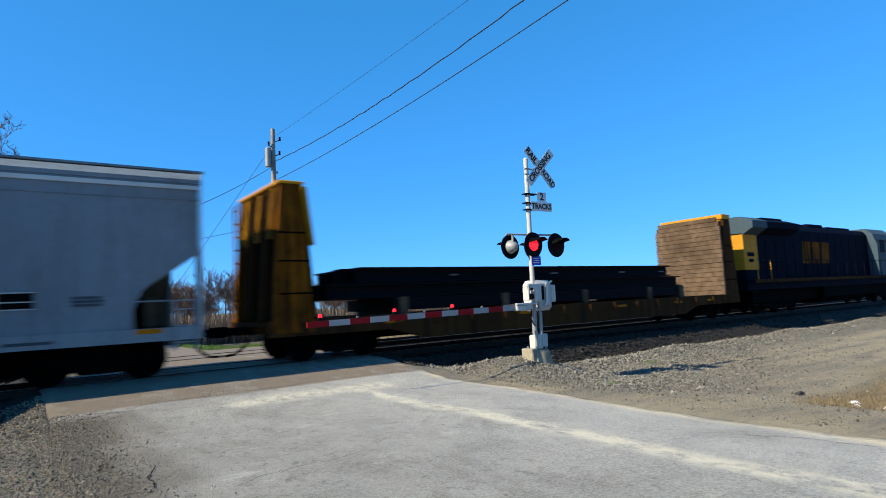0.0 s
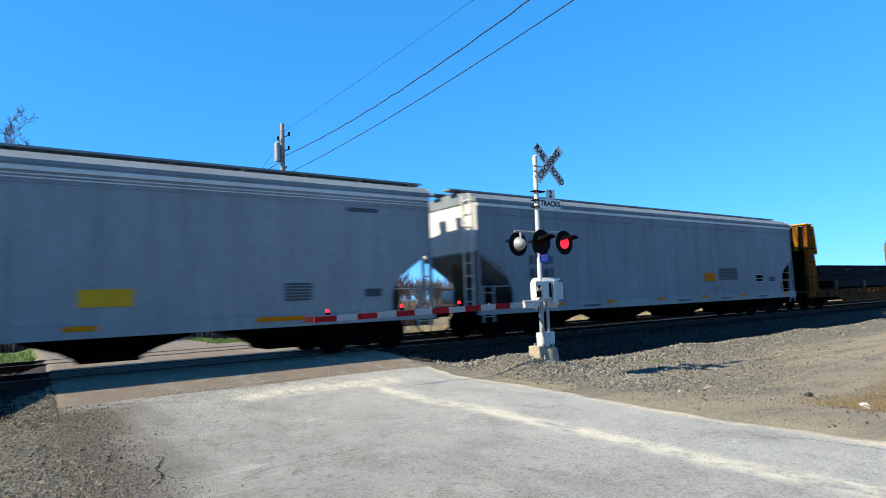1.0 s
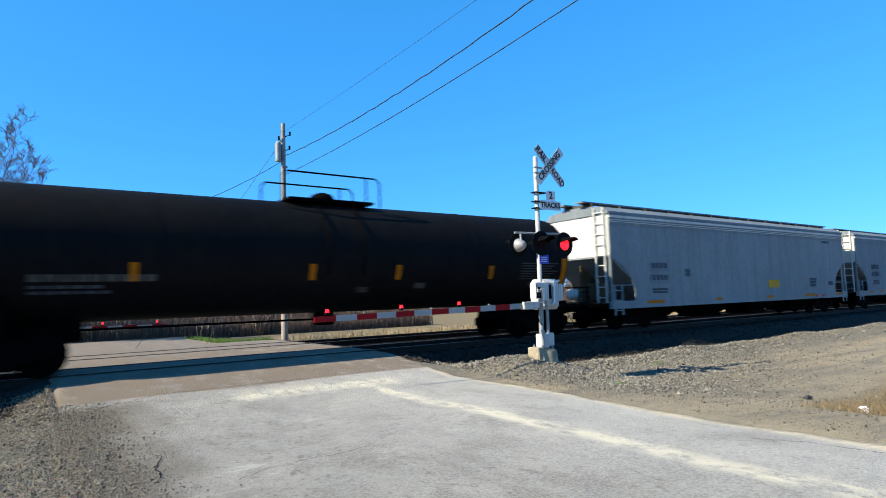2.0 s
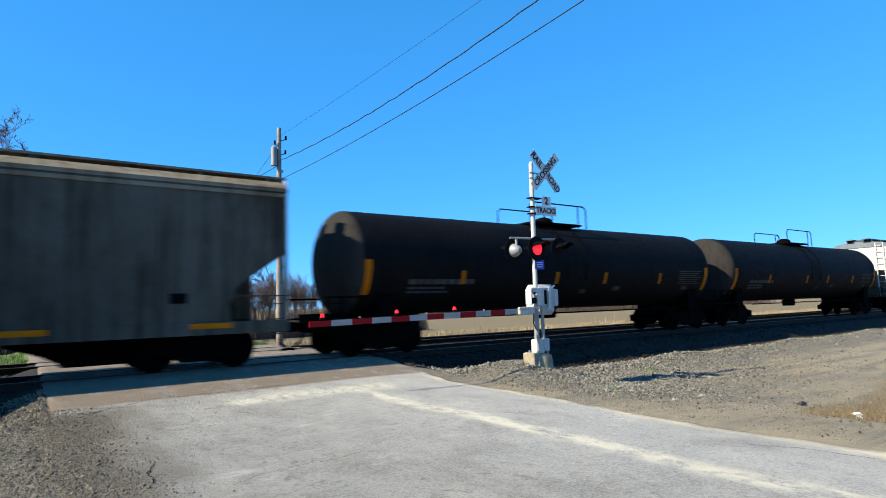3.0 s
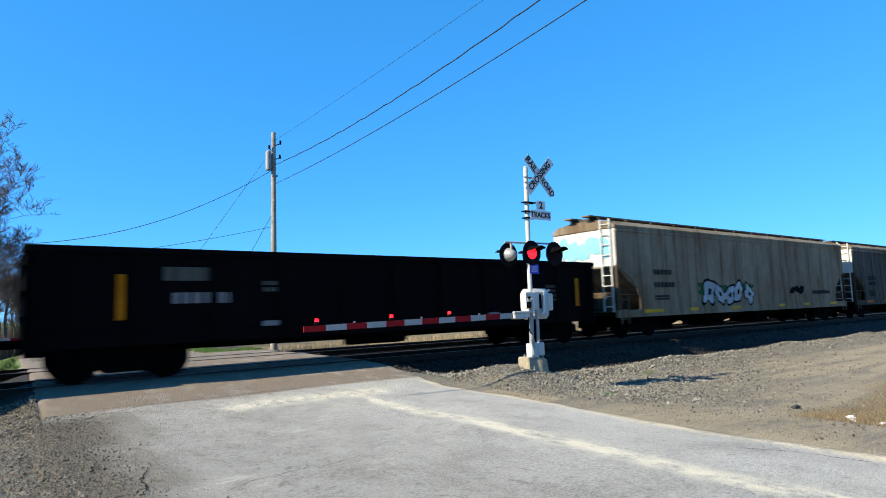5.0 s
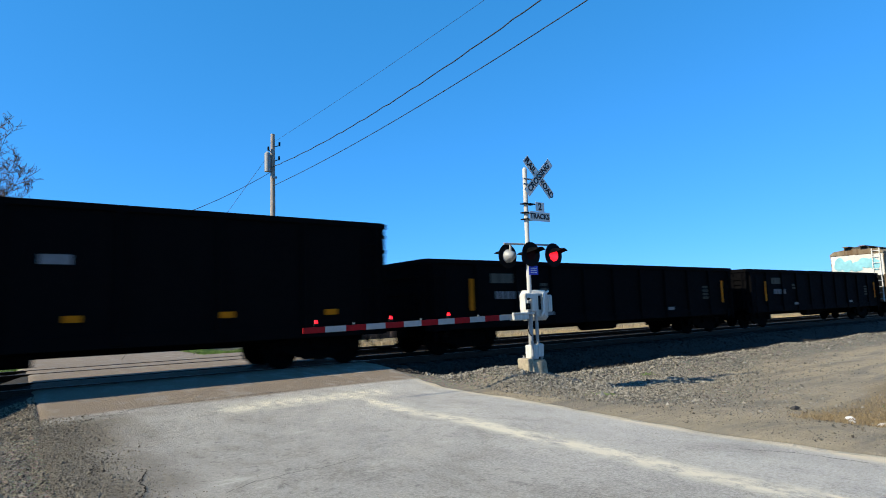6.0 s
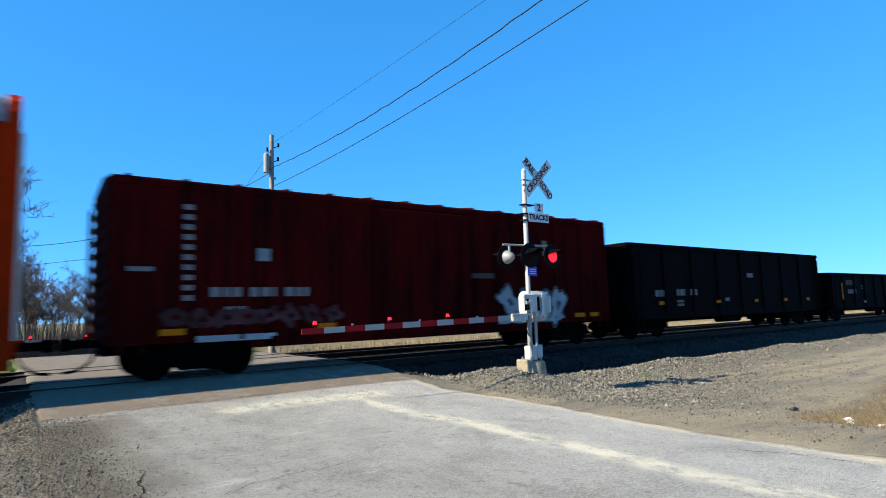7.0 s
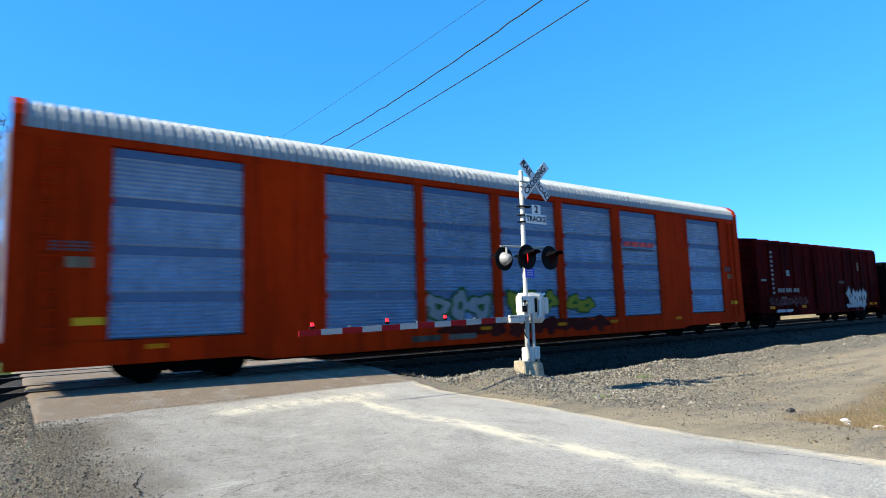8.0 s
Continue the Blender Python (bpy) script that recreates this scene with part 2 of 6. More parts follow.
# ---- the ground ----
TRACK_Y = (15.35, 19.65)
ROAD_X = (0.62, 7.22)


def smooth(a, b, v):
    t = np.clip((v - a) / (b - a), 0, 1)
    return t * t * (3 - 2 * t)


def road_z(y):
    return -0.36 + 0.345 * smooth(9.4, 15.2, y) - 0.40 * smooth(21.5, 30.0, y)


def ground_z(x, y):
    """Height of the ground: the lot lies low, the track bed and the road's ramp stand above it."""
    x, y = np.asarray(x, float), np.asarray(y, float)
    right = -0.40 - 0.41 * smooth(7.9, 13.5, x)
    left = -0.39 - 0.07 * smooth(8.5, 12.5, y)
    side = smooth(2.0, 6.0, x)
    base = left * (1 - side) + right * side
    base = base + 0.42 * np.exp(-(((x - 9.9) / 1.5) ** 2 + ((y - 10.6) / 1.3) ** 2))
    base = base + 0.24 * np.exp(-((y - 12.0) / 0.6) ** 2) * smooth(10.5, 13, x) * (0.6 + 0.4 * np.sin(x * 1.1) * np.sin(x * 0.37 + 1))
    far = -0.62 + 0 * x
    base = base * (1 - smooth(17, 18, y)) + far * smooth(17, 18, y)
    bed = smooth(12.9, 13.85, y) * (1 - smooth(21.2, 22.3, y))
    base = base * (1 - bed) - 0.23 * bed
    w = smooth(-0.35, 0.5, x) * (1 - smooth(7.9, 9.1, x))
    return base * (1 - w) + (road_z(y) - 0.028) * w


def spread(lo, hi, fine_lo, fine_hi, step, grow=1.25):
    a = list(np.arange(fine_lo, fine_hi + step / 2, step))
    s, v = step, a[-1]
    while v < hi:
        s *= grow
        v += s
        a.append(v)
    s, v, b = step, a[0], []
    while v > lo:
        s *= grow
        v -= s
        b.append(v)
    return np.array(b[::-1] + a)


def sheet(name, xs, ys, zf, material, zone=None):
    X, Y = np.meshgrid(xs, ys)
    Z = zf(X, Y)
    n, m = len(xs), len(ys)
    me = bpy.data.meshes.new(name)
    i = np.arange((m - 1) * n).reshape(m - 1, n)[:, :-1].ravel()
    me.from_pydata(np.stack([X.ravel(), Y.ravel(), Z.ravel()], 1).tolist(), [], np.stack([i, i + 1, i + n + 1, i + n], 1).tolist())
    if zone is not None:
        col = me.color_attributes.new("zone", "FLOAT_COLOR", "POINT")
        rgba = np.ones((n * m, 4))
        rgba[:, :4] = np.stack([np.clip(c, 0, 1).ravel() for c in zone(X, Y)], 1)
        col.data.foreach_set("color", rgba.ravel())
    me.materials.append(material)
    me.polygons.foreach_set("use_smooth", [True] * len(me.polygons))
    return new(name, me)


def rough_field(X, Y, s, seed):
    """Sum of a few sines, for unevenness that never repeats in view."""
    r = np.random.RandomState(seed)
    out = np.zeros_like(X)
    for o in range(14):
        a, k, p = r.uniform(0, 6.28), s * r.uniform(0.5, 3.0), r.uniform(0, 6.28)
        out += np.sin(k * (X * np.cos(a) + Y * np.sin(a)) + p) / (1 + 0.4 * o)
    return out / 3


def ground_full(X, Y):
    z = ground_z(X, Y)
    off = 1 - smooth(0.2, 0.7, X) * (1 - smooth(7.5, 7.9, X))
    near = np.exp(-((X - 8) / 30) ** 2) * np.exp(-((Y - 6) / 30) ** 2)
    amp = 0.012 + 0.014 * smooth(9, 12, X) * smooth(7.5, 10, Y)
    return z + off * near * amp * (rough_field(X, Y, 2.2, 3) + 0.5 * rough_field(X, Y, 7.0, 5)) - 0.012 * (1 - off)


def ground_zone(X, Y):
    n = rough_field(X, Y, 0.8, 8)
    stone = np.maximum(smooth(9.3, 10.6, Y + 0.5 * n) * (1 - smooth(21.8, 22.6, Y)), 0.9 * (1 - smooth(0.3, 1.4, X + 0.4 * n)) * (1 - smooth(16, 18, Y)))
    stone = np.maximum(stone, 0.75 * smooth(7.5, 9.5, X + n) * smooth(5.2, 7.2, Y + 0.5 * n) * (1 - smooth(13, 19, X + n)))
    grass = smooth(22.6, 23.4, Y + 0.3 * n) * (1 - smooth(7.3, 8.3, X + 0.3 * n)) + 0.5 * smooth(30, 40, Y)
    straw = smooth(22.0, 22.8, Y) * smooth(7.5, 8.5, X) + smooth(9.4, 10.6, X + 0.5 * n) * (1 - smooth(4.0, 5.0, Y - 0.12 * (X - 10) + 0.3 * n))
    # band of oil and painted shade, reaching out over the shoulder
    oil_and_shade = smooth(12.3, 13.0, Y + 0.2 * n) * (1 - smooth(21.2, 22.0, Y))
    return stone, grass, straw, oil_and_shade


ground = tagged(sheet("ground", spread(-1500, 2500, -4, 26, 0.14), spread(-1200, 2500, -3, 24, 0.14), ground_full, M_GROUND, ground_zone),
                "gravel and dirt lot beside the track", "ground", kind="structure")


def road_surface(X, Y):
    crown = 0.03 * (1 - ((X - 3.9) / 3.3) ** 2)
    return road_z(Y) + crown * (1 - smooth(10, 13.5, Y)) + 0.006 * rough_field(X, Y, 1.2, 11) * (1 - smooth(12, 14, Y))


def road_right(Y):
    """Where the asphalt ends towards the lot."""
    return np.interp(Y, (2.4, 4.0, 5.5, 8.5, 10.5, 13.0), (7.54, 7.42, 7.52, 7.84, 7.78, 8.05))


def road_zone(X, Y):
    n = rough_field(X, Y, 1.1, 21)
    line = np.exp(-(((X - 5.45 - 0.13 * n) / 0.145) ** 2)) * (1 - smooth(9.0, 11.0, Y)) * 1.9
    stop = np.exp(-(((Y - 10.7 - 0.12 * n) / 0.35) ** 2)) * smooth(2.6, 3.4, X) * (1 - smooth(6.0, 6.8, X)) * 1.0
    apron = smooth(11.55, 11.75, Y + 0.12 * n)
    edge = 1.4 * smooth(-0.42, -0.12, X - road_right(Y) + 0.12 * n) * (1 - smooth(11, 12, Y))
    soil = (1 - smooth(0.8, 2.0, X + 0.4 * n + 0.25 * rough_field(X, Y, 4.0, 23))) * (1 - smooth(10.9, 11.7, Y))
    return line + stop, apron, edge, soil


def make_road():
    ys = np.concatenate([np.arange(-14, 0, 0.5), np.arange(0, 15, 0.09), np.arange(15, 42, 0.4)])
    ts = np.linspace(0, 1, 64)
    T, Y = np.meshgrid(ts, ys)
    r = rough_field(0 * Y, Y, 2.6, 31)
    left = ROAD_X[0] - 0.22 + 0.04 * r
    right = road_right(Y) + 0.06 * rough_field(0 * Y + 3, Y, 3.1, 33)
    X = left + (right - left) * T
    Z = road_surface(X, Y)
    Z[:, 0] -= 0.07
    Z[:, -1] -= 0.16
    n, m = len(ts), len(ys)
    me = bpy.data.meshes.new("road")
    i = np.arange((m - 1) * n).reshape(m - 1, n)[:, :-1].ravel()
    me.from_pydata(np.stack([X.ravel(), Y.ravel(), Z.ravel()], 1).tolist(), [], np.stack([i, i + 1, i + n + 1, i + n], 1).tolist())
    col = me.color_attributes.new("zone", "FLOAT_COLOR", "POINT")
    rgba = np.ones((n * m, 4))
    rgba[:, :4] = np.stack([np.clip(c, 0, 1).ravel() for c in road_zone(X, Y)], 1)
    col.data.foreach_set("color", rgba.ravel())
    me.materials.append(M_ROAD)
    me.polygons.foreach_set("use_smooth", [True] * len(me.polygons))
    return tagged(new("road", me), "worn grey asphalt road with faded paint", "road", kind="structure")


road = make_road()


# ---- the two tracks ----
def rail_profile(w=0.075):
    return [(-0.07, -0.18), (0.07, -0.18), (0.07, -0.165), (0.012, -0.145), (0.012, -0.04), (w / 2, -0.03), (w / 2, -0.004), (w / 2 - 0.008, 0),
            (-w / 2 + 0.008, 0), (-w / 2, -0.004), (-w / 2, -0.03), (-0.012, -0.04), (-0.012, -0.145), (-0.07, -0.165)]


def make_track(name, yc):
    t = thing(name, "railway track of steel rails on wooden ties in ballast", "railway track", "the two tracks", "structure", at=pose(0, yc, 0))
    for s in (-1, 1):
        bm = bmesh.new()
        prism(bm, rail_profile(), -150, 420)
        rail = part("rail", bm, M_RAIL, t, "rusty rail")
        rail.location = (0, s * 0.755, 0)
        bm = bmesh.new()
        box(bm, -150, 420, -0.026, 0.026, -0.001, 0.003)
        head = part("rail_head", bm, M_RAILTOP, rail, "polished running surface")
    return t


track_near, track_far = make_track("track", TRACK_Y[0]), make_track("track", TRACK_Y[1])


# ---- writing ----
def words(name, text, size, material, parent, m, label=""):
    """Raised lettering, centred on the pose m, readable from its +z side."""
    cu = bpy.data.curves.new(name, "FONT")
    cu.body, cu.size, cu.align_x, cu.align_y, cu.extrude, cu.offset = text, size, "CENTER", "CENTER", 0.002, size * 0.034
    tmp = bpy.data.objects.new(name, cu)
    me = bpy.data.meshes.new_from_object(tmp)
    bpy.data.objects.remove(tmp)
    me.materials.clear()
    me.materials.append(material)
    ob = new(name, me)
    ob.parent = parent
    ob.matrix_local = m
    return tagged(ob, label)


def facing(x, y, z, turn=0.0):
    """A pose whose +z side faces the near side of the track (-y), text upright; turn leans it in its own plane."""
    return pose(x, y, z, 90) @ pose(0, 0, 0, 0, 0, turn)


# ---- the crossing signal ----
SIGNAL = (10.0, 10.16, -0.15)
LENSES = []


def plate(bm, w, h, d=0.004):
    box(bm, -w / 2, w / 2, -h / 2, h / 2, -d, 0)


def lamp_head(parent, x, y, z, face):
    """A round lamp on a black disc, with its hood and a reflector that turns inside. face -1: towards -y."""
    head = new("lamp_head")
    head.parent = parent
    head.matrix_local = pose(x, y, z, 0, 0, 0 if face < 0 else 180)
    tagged(head, "round warning lamp on a black disc")
    bm = bmesh.new()
    lathe(bm, [(-0.035, 0.20), (-0.035, 0.285), (-0.028, 0.293), (-0.020, 0.285), (-0.020, 0.20), (-0.024, 0.165), (-0.031, 0.165)], "y", 40)
    part("background_disc", bm, M_BLACK, head, "black round background")
    bm = bmesh.new()
    lathe(bm, [(-0.02, 0.165), (0.03, 0.155), (0.11, 0.125), (0.17, 0.085), (0.20, 0.05), (0.205, 0.015)], "y", 28)
    part("housing", bm, M_GALV, head, "grey cast housing", True)
    bm = bmesh.new()
    rings = []
    for k in range(9):
        y = -0.03 - 0.30 * k / 8
        r = 0.165 + 0.012 * math.sin(k)
        span = 1.45 - 0.55 * k / 8
        rings.append([bm.verts.new((r * math.sin(a), y - 0.03 * k / 8, 0.165 * math.cos(a) - 0.02 * k / 8)) for a in np.linspace(-span, span, 17)])
    for a, b in zip(rings, rings[1:]):
        for i in range(16):
            bm.faces.new((a[i], a[i + 1], b[i + 1], b[i]))
    bmesh.ops.solidify(bm, geom=bm.faces[:], thickness=0.006)
    part("hood", bm, M_BLACK, head, "black visor", True)
    lens = new("reflector")
    lens.parent = head
    lens.location = (0, -0.034, 0)
    tagged(lens, "turning lens, lit red on one side")
    bm = bmesh.new()
    lathe(bm, [(-0.012, 0.03), (-0.010, 0.09), (-0.004, 0.148), (-0.001, 0.148)], "y", 28)
    part("lit_lens", bm, M_LAMP_RED, lens, "glowing red lens", True)
    bm = bmesh.new()
    lathe(bm, [(0.001, 0.148), (0.004, 0.148), (0.010, 0.09), (0.012, 0.03)], "y", 28)
    part("dark_lens", bm, M_LAMP_OFF, lens, "unlit dark red lens", True)
    return lens


def make_gate_arm(parent, root, tip, height, drop, lights=True):
    """Striped arm between two x places in the thing's own space."""
    n = 12
    length = abs(tip - root)
    s = 1 if tip > root else -1
    arm = new("gate_arm")
    arm.parent = parent
    tagged(arm, "lowered gate arm in red and white stripes")
    for i in range(n):
        a, b = root + s * length * i / n, root + s * length * (i + 1) / n
        za, zb = height - drop * i / n, height - drop * (i + 1) / n
        h = 0.062 - 0.010 * i / n
        bm = bmesh.new()
        vs = [bm.verts.new(p) for p in ((a, -0.02, za - h), (b, -0.02, zb - h), (b, 0.02, zb - h), (a, 0.02, za - h),
                                        (a, -0.02, za + h), (b, -0.02, zb + h), (b, 0.02, zb + h), (a, 0.02, za + h))]
        for f in ((3, 2, 1, 0), (4, 5, 6, 7), (0, 1, 5, 4), (1, 2, 6, 5), (2, 3, 7, 6), (3, 0, 4, 7)):
            bm.faces.new([vs[j] for j in f])
        bmesh.ops.recalc_face_normals(bm, faces=bm.faces)
        red = i % 2 == 1
        part("red_stripe" if red else "white_stripe", bm, M_RED if red else M_ARMWHITE, arm)
    for f in (0.95, 0.64, 0.36):
        x, z = root + s * length * f, height - drop * f + 0.07
        lamp = new("arm_lamp")
        lamp.parent = arm
        lamp.location = (x, 0, z)
        bm = bmesh.new()
        box(bm, -0.045, 0.045, -0.03, 0.03, 0, 0.05, 0.01)
        part("lamp_foot", bm, M_BLACK, lamp)
        bm = bmesh.new()
        bmesh.ops.create_cone(bm, cap_ends=True, segments=16, radius1=0.04, radius2=0.03, depth=0.06, matrix=pose(0, 0, 0.08))
        part("red_lamp", bm, M_LAMP_RED if lights else M_LAMP_OFF, lamp, "lit red arm lamp", True)
    for f in (0.2, 0.5, 0.8):
        bm = bmesh.new()
        x, z = root + s * length * f, height - drop * f + 0.065
        box(bm, x - 0.02, x + 0.02, -0.012, 0.012, z, z + 0.03)
        part("wire_clip", bm, M_GALV, arm)
    return arm


def make_signal():
    s = thing("crossing_signal", "silver crossing signal with crossbuck, red lamps and gate", "crossing signal", at=pose(*SIGNAL))
    bm = bmesh.new()
    bmesh.ops.create_cone(bm, cap_ends=True, segments=28, radius1=0.33, radius2=0.29, depth=0.34, matrix=pose(0.06, 0, 0.06))
    bmesh.ops.bevel(bm, geom=[e for e in bm.edges if abs(e.verts[0].co.z - e.verts[1].co.z) < 0.01], offset=0.03, segments=2, affect="EDGES")
    part("foundation", bm, M_CONC, s, "tan concrete foundation", True)
    bm = bmesh.new()
    box(bm, -0.30, -0.10, -0.19, 0.19, -0.1, 0.28, 0.025)
    part("footing_block", bm, M_CONC, s, "tan concrete block")
    for x, y in ((-0.12, -0.12), (0.22, -0.12), (-0.12, 0.14), (0.22, 0.14)):
        bm = bmesh.new()
        rod(bm, (x, y, 0.2), (x, y, 0.33), 0.018, 8)
        rod(bm, (x, y, 0.26), (x, y, 0.29), 0.035, 6)
        part("anchor_bolt", bm, M_GALV, s)
    bm = bmesh.new()
    box(bm, -0.09, 0.14, -0.12, 0.12, 0.25, 0.58, 0.02)
    box(bm, 0.10, 0.27, -0.16, 0.06, 0.30, 0.60, 0.02)
    part("junction_box", bm, M_ALU, s, "silver junction box at the base")
    bm = bmesh.new()
    rod(bm, (-0.06, -0.1, 0.26), (-0.06, -0.1, 0.68), 0.04, 10)
    part("base_pipe", bm, M_GALV, s)
    bm = bmesh.new()
    rod(bm, (0.0, 0, 0.5), (0.02, 0, 1.32), 0.058, 20)
    part("lower_mast", bm, M_GALV, s, "bare galvanised lower mast", True)
    bm = bmesh.new()
    rod(bm, (0.02, 0, 1.3), (0.05, 0, 4.82), 0.056, 20)
    rod(bm, (0.05, 0, 4.82), (0.05, 0, 4.86), 0.06, 20, 0.03)
    part("mast", bm, M_ALU, s, "silver painted steel mast", True)
    bm = bmesh.new()
    rod(bm, (0.16, -0.06, 0.55), (0.16, -0.06, 1.12), 0.04, 14)
    rod(bm, (0.16, -0.06, 1.1), (0.12, -0.06, 1.45), 0.03, 12)
    part("conduit", bm, M_GALV, s, "galvanised cable conduit", True)
    # gate mechanism
    g = new("gate_mechanism")
    g.parent = s
    tagged(g, "grey gate motor box behind the mast")
    bm = bmesh.new()
    box(bm, 0.10, 0.74, 0.02, 0.50, 1.14, 1.88, 0.09)
    part("motor_box", bm, M_ALU, g, "grey motor housing")
    bm = bmesh.new()
    box(bm, 0.74, 0.92, 0.10, 0.38, 1.34, 1.76, 0.03)
    part("side_cover", bm, M_ALU, g)
    for x in (0.2, 0.46):
        bm = bmesh.new()
        box(bm, x, x + 0.09, -0.03, 0.02, 1.25, 1.80, 0.015)
        part("door_rib", bm, M_ALU, g)
    bm = bmesh.new()
    box(bm, -0.26, 0.12, -0.14, -0.09, 1.66, 1.80, 0.02)
    box(bm, -0.04, 0.12, -0.14, -0.09, 1.36, 1.68, 0.02)
    box(bm, -0.26, -0.20, -0.14, 0.06, 1.40, 1.76, 0.01)
    part("bracket_plate", bm, M_ALU, g, "silver mounting plate")
    bm = bmesh.new()
    pts = [(0.36, -0.04, 1.26), (0.42, -0.05, 1.34), (0.43, -0.05, 1.66), (0.48, -0.05, 1.79), (0.62, -0.04, 1.84)]
    for a, b in zip(pts, pts[1:]):
        rod(bm, a, b, 0.026, 10)
    part("crank_arm", bm, M_SIGN, g, "white crank arm", True)
    # raised black strips painted as the shade between the door ribs
    bm = bmesh.new()
    box(bm, 0.13, 0.20, -0.022, 0.0, 1.28, 1.78)
    box(bm, 0.30, 0.37, -0.022, 0.0, 1.40, 1.74)
    part("door_shade_strip", bm, M_BLACK, g, "black strips standing for shade beside the door ribs")
    # thin black sheet painted as the dark gap in the bracket
    bm = bmesh.new()
    box(bm, -0.245, -0.10, -0.145, -0.138, 1.42, 1.56)
    part("slot_shade", bm, M_BLACK, g)
    bm = bmesh.new()
    pts = [(-0.18, -0.12, 1.2), (-0.22, -0.14, 0.98), (-0.16, -0.13, 0.85), (-0.07, -0.1, 0.8)]
    for a, b in zip(pts, pts[1:]):
        rod(bm, a, b, 0.012, 6)
    part("cable", bm, M_BLACK, g, "hanging black cable")
    for z in (1.48, 1.66):
        bm = bmesh.new()
        rod(bm, (-0.17, -0.18, z), (-0.17, -0.13, z), 0.03, 8)
        part("clamp_bolt", bm, M_BLACK, g)
    bm = bmesh.new()
    box(bm, -0.62, 0.06, -0.12, -0.04, 1.30, 1.35, 0.01)
    box(bm, -0.60, -0.10, -0.10, 0.05, 1.17, 1.31, 0.02)
    part("arm_socket", bm, M_ALU, g, "silver arm socket")
    make_gate_arm(s, -0.55, -5.70, 1.255, 0.09)
    # crossarm and lamps
    bm = bmesh.new()
    rod(bm, (-0.62, 0.12, 2.98), (0.80, -0.04, 2.98), 0.024, 10)
    rod(bm, (-0.40, 0.14, 2.80), (-0.40, 0.14, 3.0), 0.03, 10)
    part("crossarm", bm, M_GALV, s, "thin silver lamp bar", True)
    for x, y, f in ((-0.16, -0.27, -1), (0.60, -0.27, -1), (-0.38, 0.24, 1), (0.37, 0.24, 1)):
        LENSES.append((lamp_head(s, x, y, 2.70, f), x, f))
    bm = bmesh.new()
    plate(bm, 0.30, 0.22)
    p = part("blue_plate", bm, M_BLUE, s, "blue notice plate")
    p.matrix_local = facing(0.10, -0.10, 2.34)
    for dz in (0.05, 0.0, -0.05):
        bm = bmesh.new()
        box(bm, -0.10, 0.10, -0.008, 0.008, 0, 0.002)
        b = part("notice_bar", bm, plain_white, p, "white bar of unreadable print")
        b.location = (0, dz, 0.002)
    # crossbuck
    for name, turn, y in (("crossbuck_blade", -45, -0.10), ("crossbuck_blade", 45, -0.112)):
        bm = bmesh.new()
        plate(bm, 1.22, 0.229)
        bl = part(name, bm, M_SIGN, s, "white crossbuck blade with black letters")
        bl.matrix_local = facing(0.42, y, 4.64, turn)
        for a, b, c, d in ((-0.60, 0.60, 0.104, 0.108), (-0.60, 0.60, -0.108, -0.104)):
            bm = bmesh.new()
            box(bm, a, b, c, d, 0, 0.0015)
            part("border", bm, M_INK, bl)
        if turn > 0:
            words("lettering", "CROSSING", 0.21, M_INK, bl, pose(0, 0, 0.003), "black letters")
        else:
            words("lettering", "RAIL", 0.215, M_INK, bl, pose(-0.37, 0, 0.003), "black letters")
            words("lettering", "ROAD", 0.20, M_INK, bl, pose(0.372, 0, 0.003), "black letters")
    for z in (4.55, 4.42):
        bm = bmesh.new()
        box(bm, -0.08, 0.34, -0.095, -0.05, z, z + 0.03)
        part("sign_clamp", bm, M_GALV, s)
    bm = bmesh.new()
    plate(bm, 0.30, 0.23)
    p = part("number_sign", bm, M_SIGN, s, "white sign with a numeral")
    p.matrix_local = facing(0.42, -0.10, 3.90)
    words("lettering", "2", 0.24, M_INK, p, pose(0, 0, 0.003))
    bm = bmesh.new()
    plate(bm, 0.70, 0.23)
    p = part("tracks_sign", bm, M_SIGN, s, "white sign with black letters")
    p.matrix_local = facing(0.40, -0.10, 3.66)
    words("lettering", "TRACKS", 0.18, M_INK, p, pose(0, 0, 0.003))
    for z in (3.96, 3.74, 3.58):
        bm = bmesh.new()
        box(bm, -0.09, 0.28, -0.095, 0.07, z - 0.012, z + 0.012)
        part("sign_clamp", bm, M_BLACK, s)
    return s


plain_white = plain("white_print", (0.75, 0.75, 0.75), 0.6)
signal = make_signal()


def make_far_gate():
    z = -0.42
    s = thing("crossing_gate", "silver crossing gate on the far side, arm lowered", "crossing gate", at=pose(-1.6, 24.0, z))
    bm = bmesh.new()
    rod(bm, (0, 0, -0.2), (0, 0, 4.2), 0.07, 14)
    part("mast", bm, M_ALU, s, "", True)
    bm = bmesh.new()
    box(bm, -0.3, 0.25, -0.2, 0.2, 0.8, 1.5, 0.04)
    part("motor_box", bm, M_ALU, s)
    make_gate_arm(s, 0.25, 5.9, 1.16, 0.06)
    return s


far_gate = make_far_gate()


# ---- utility pole and wires ----
POLE = (8.6, 23.3)


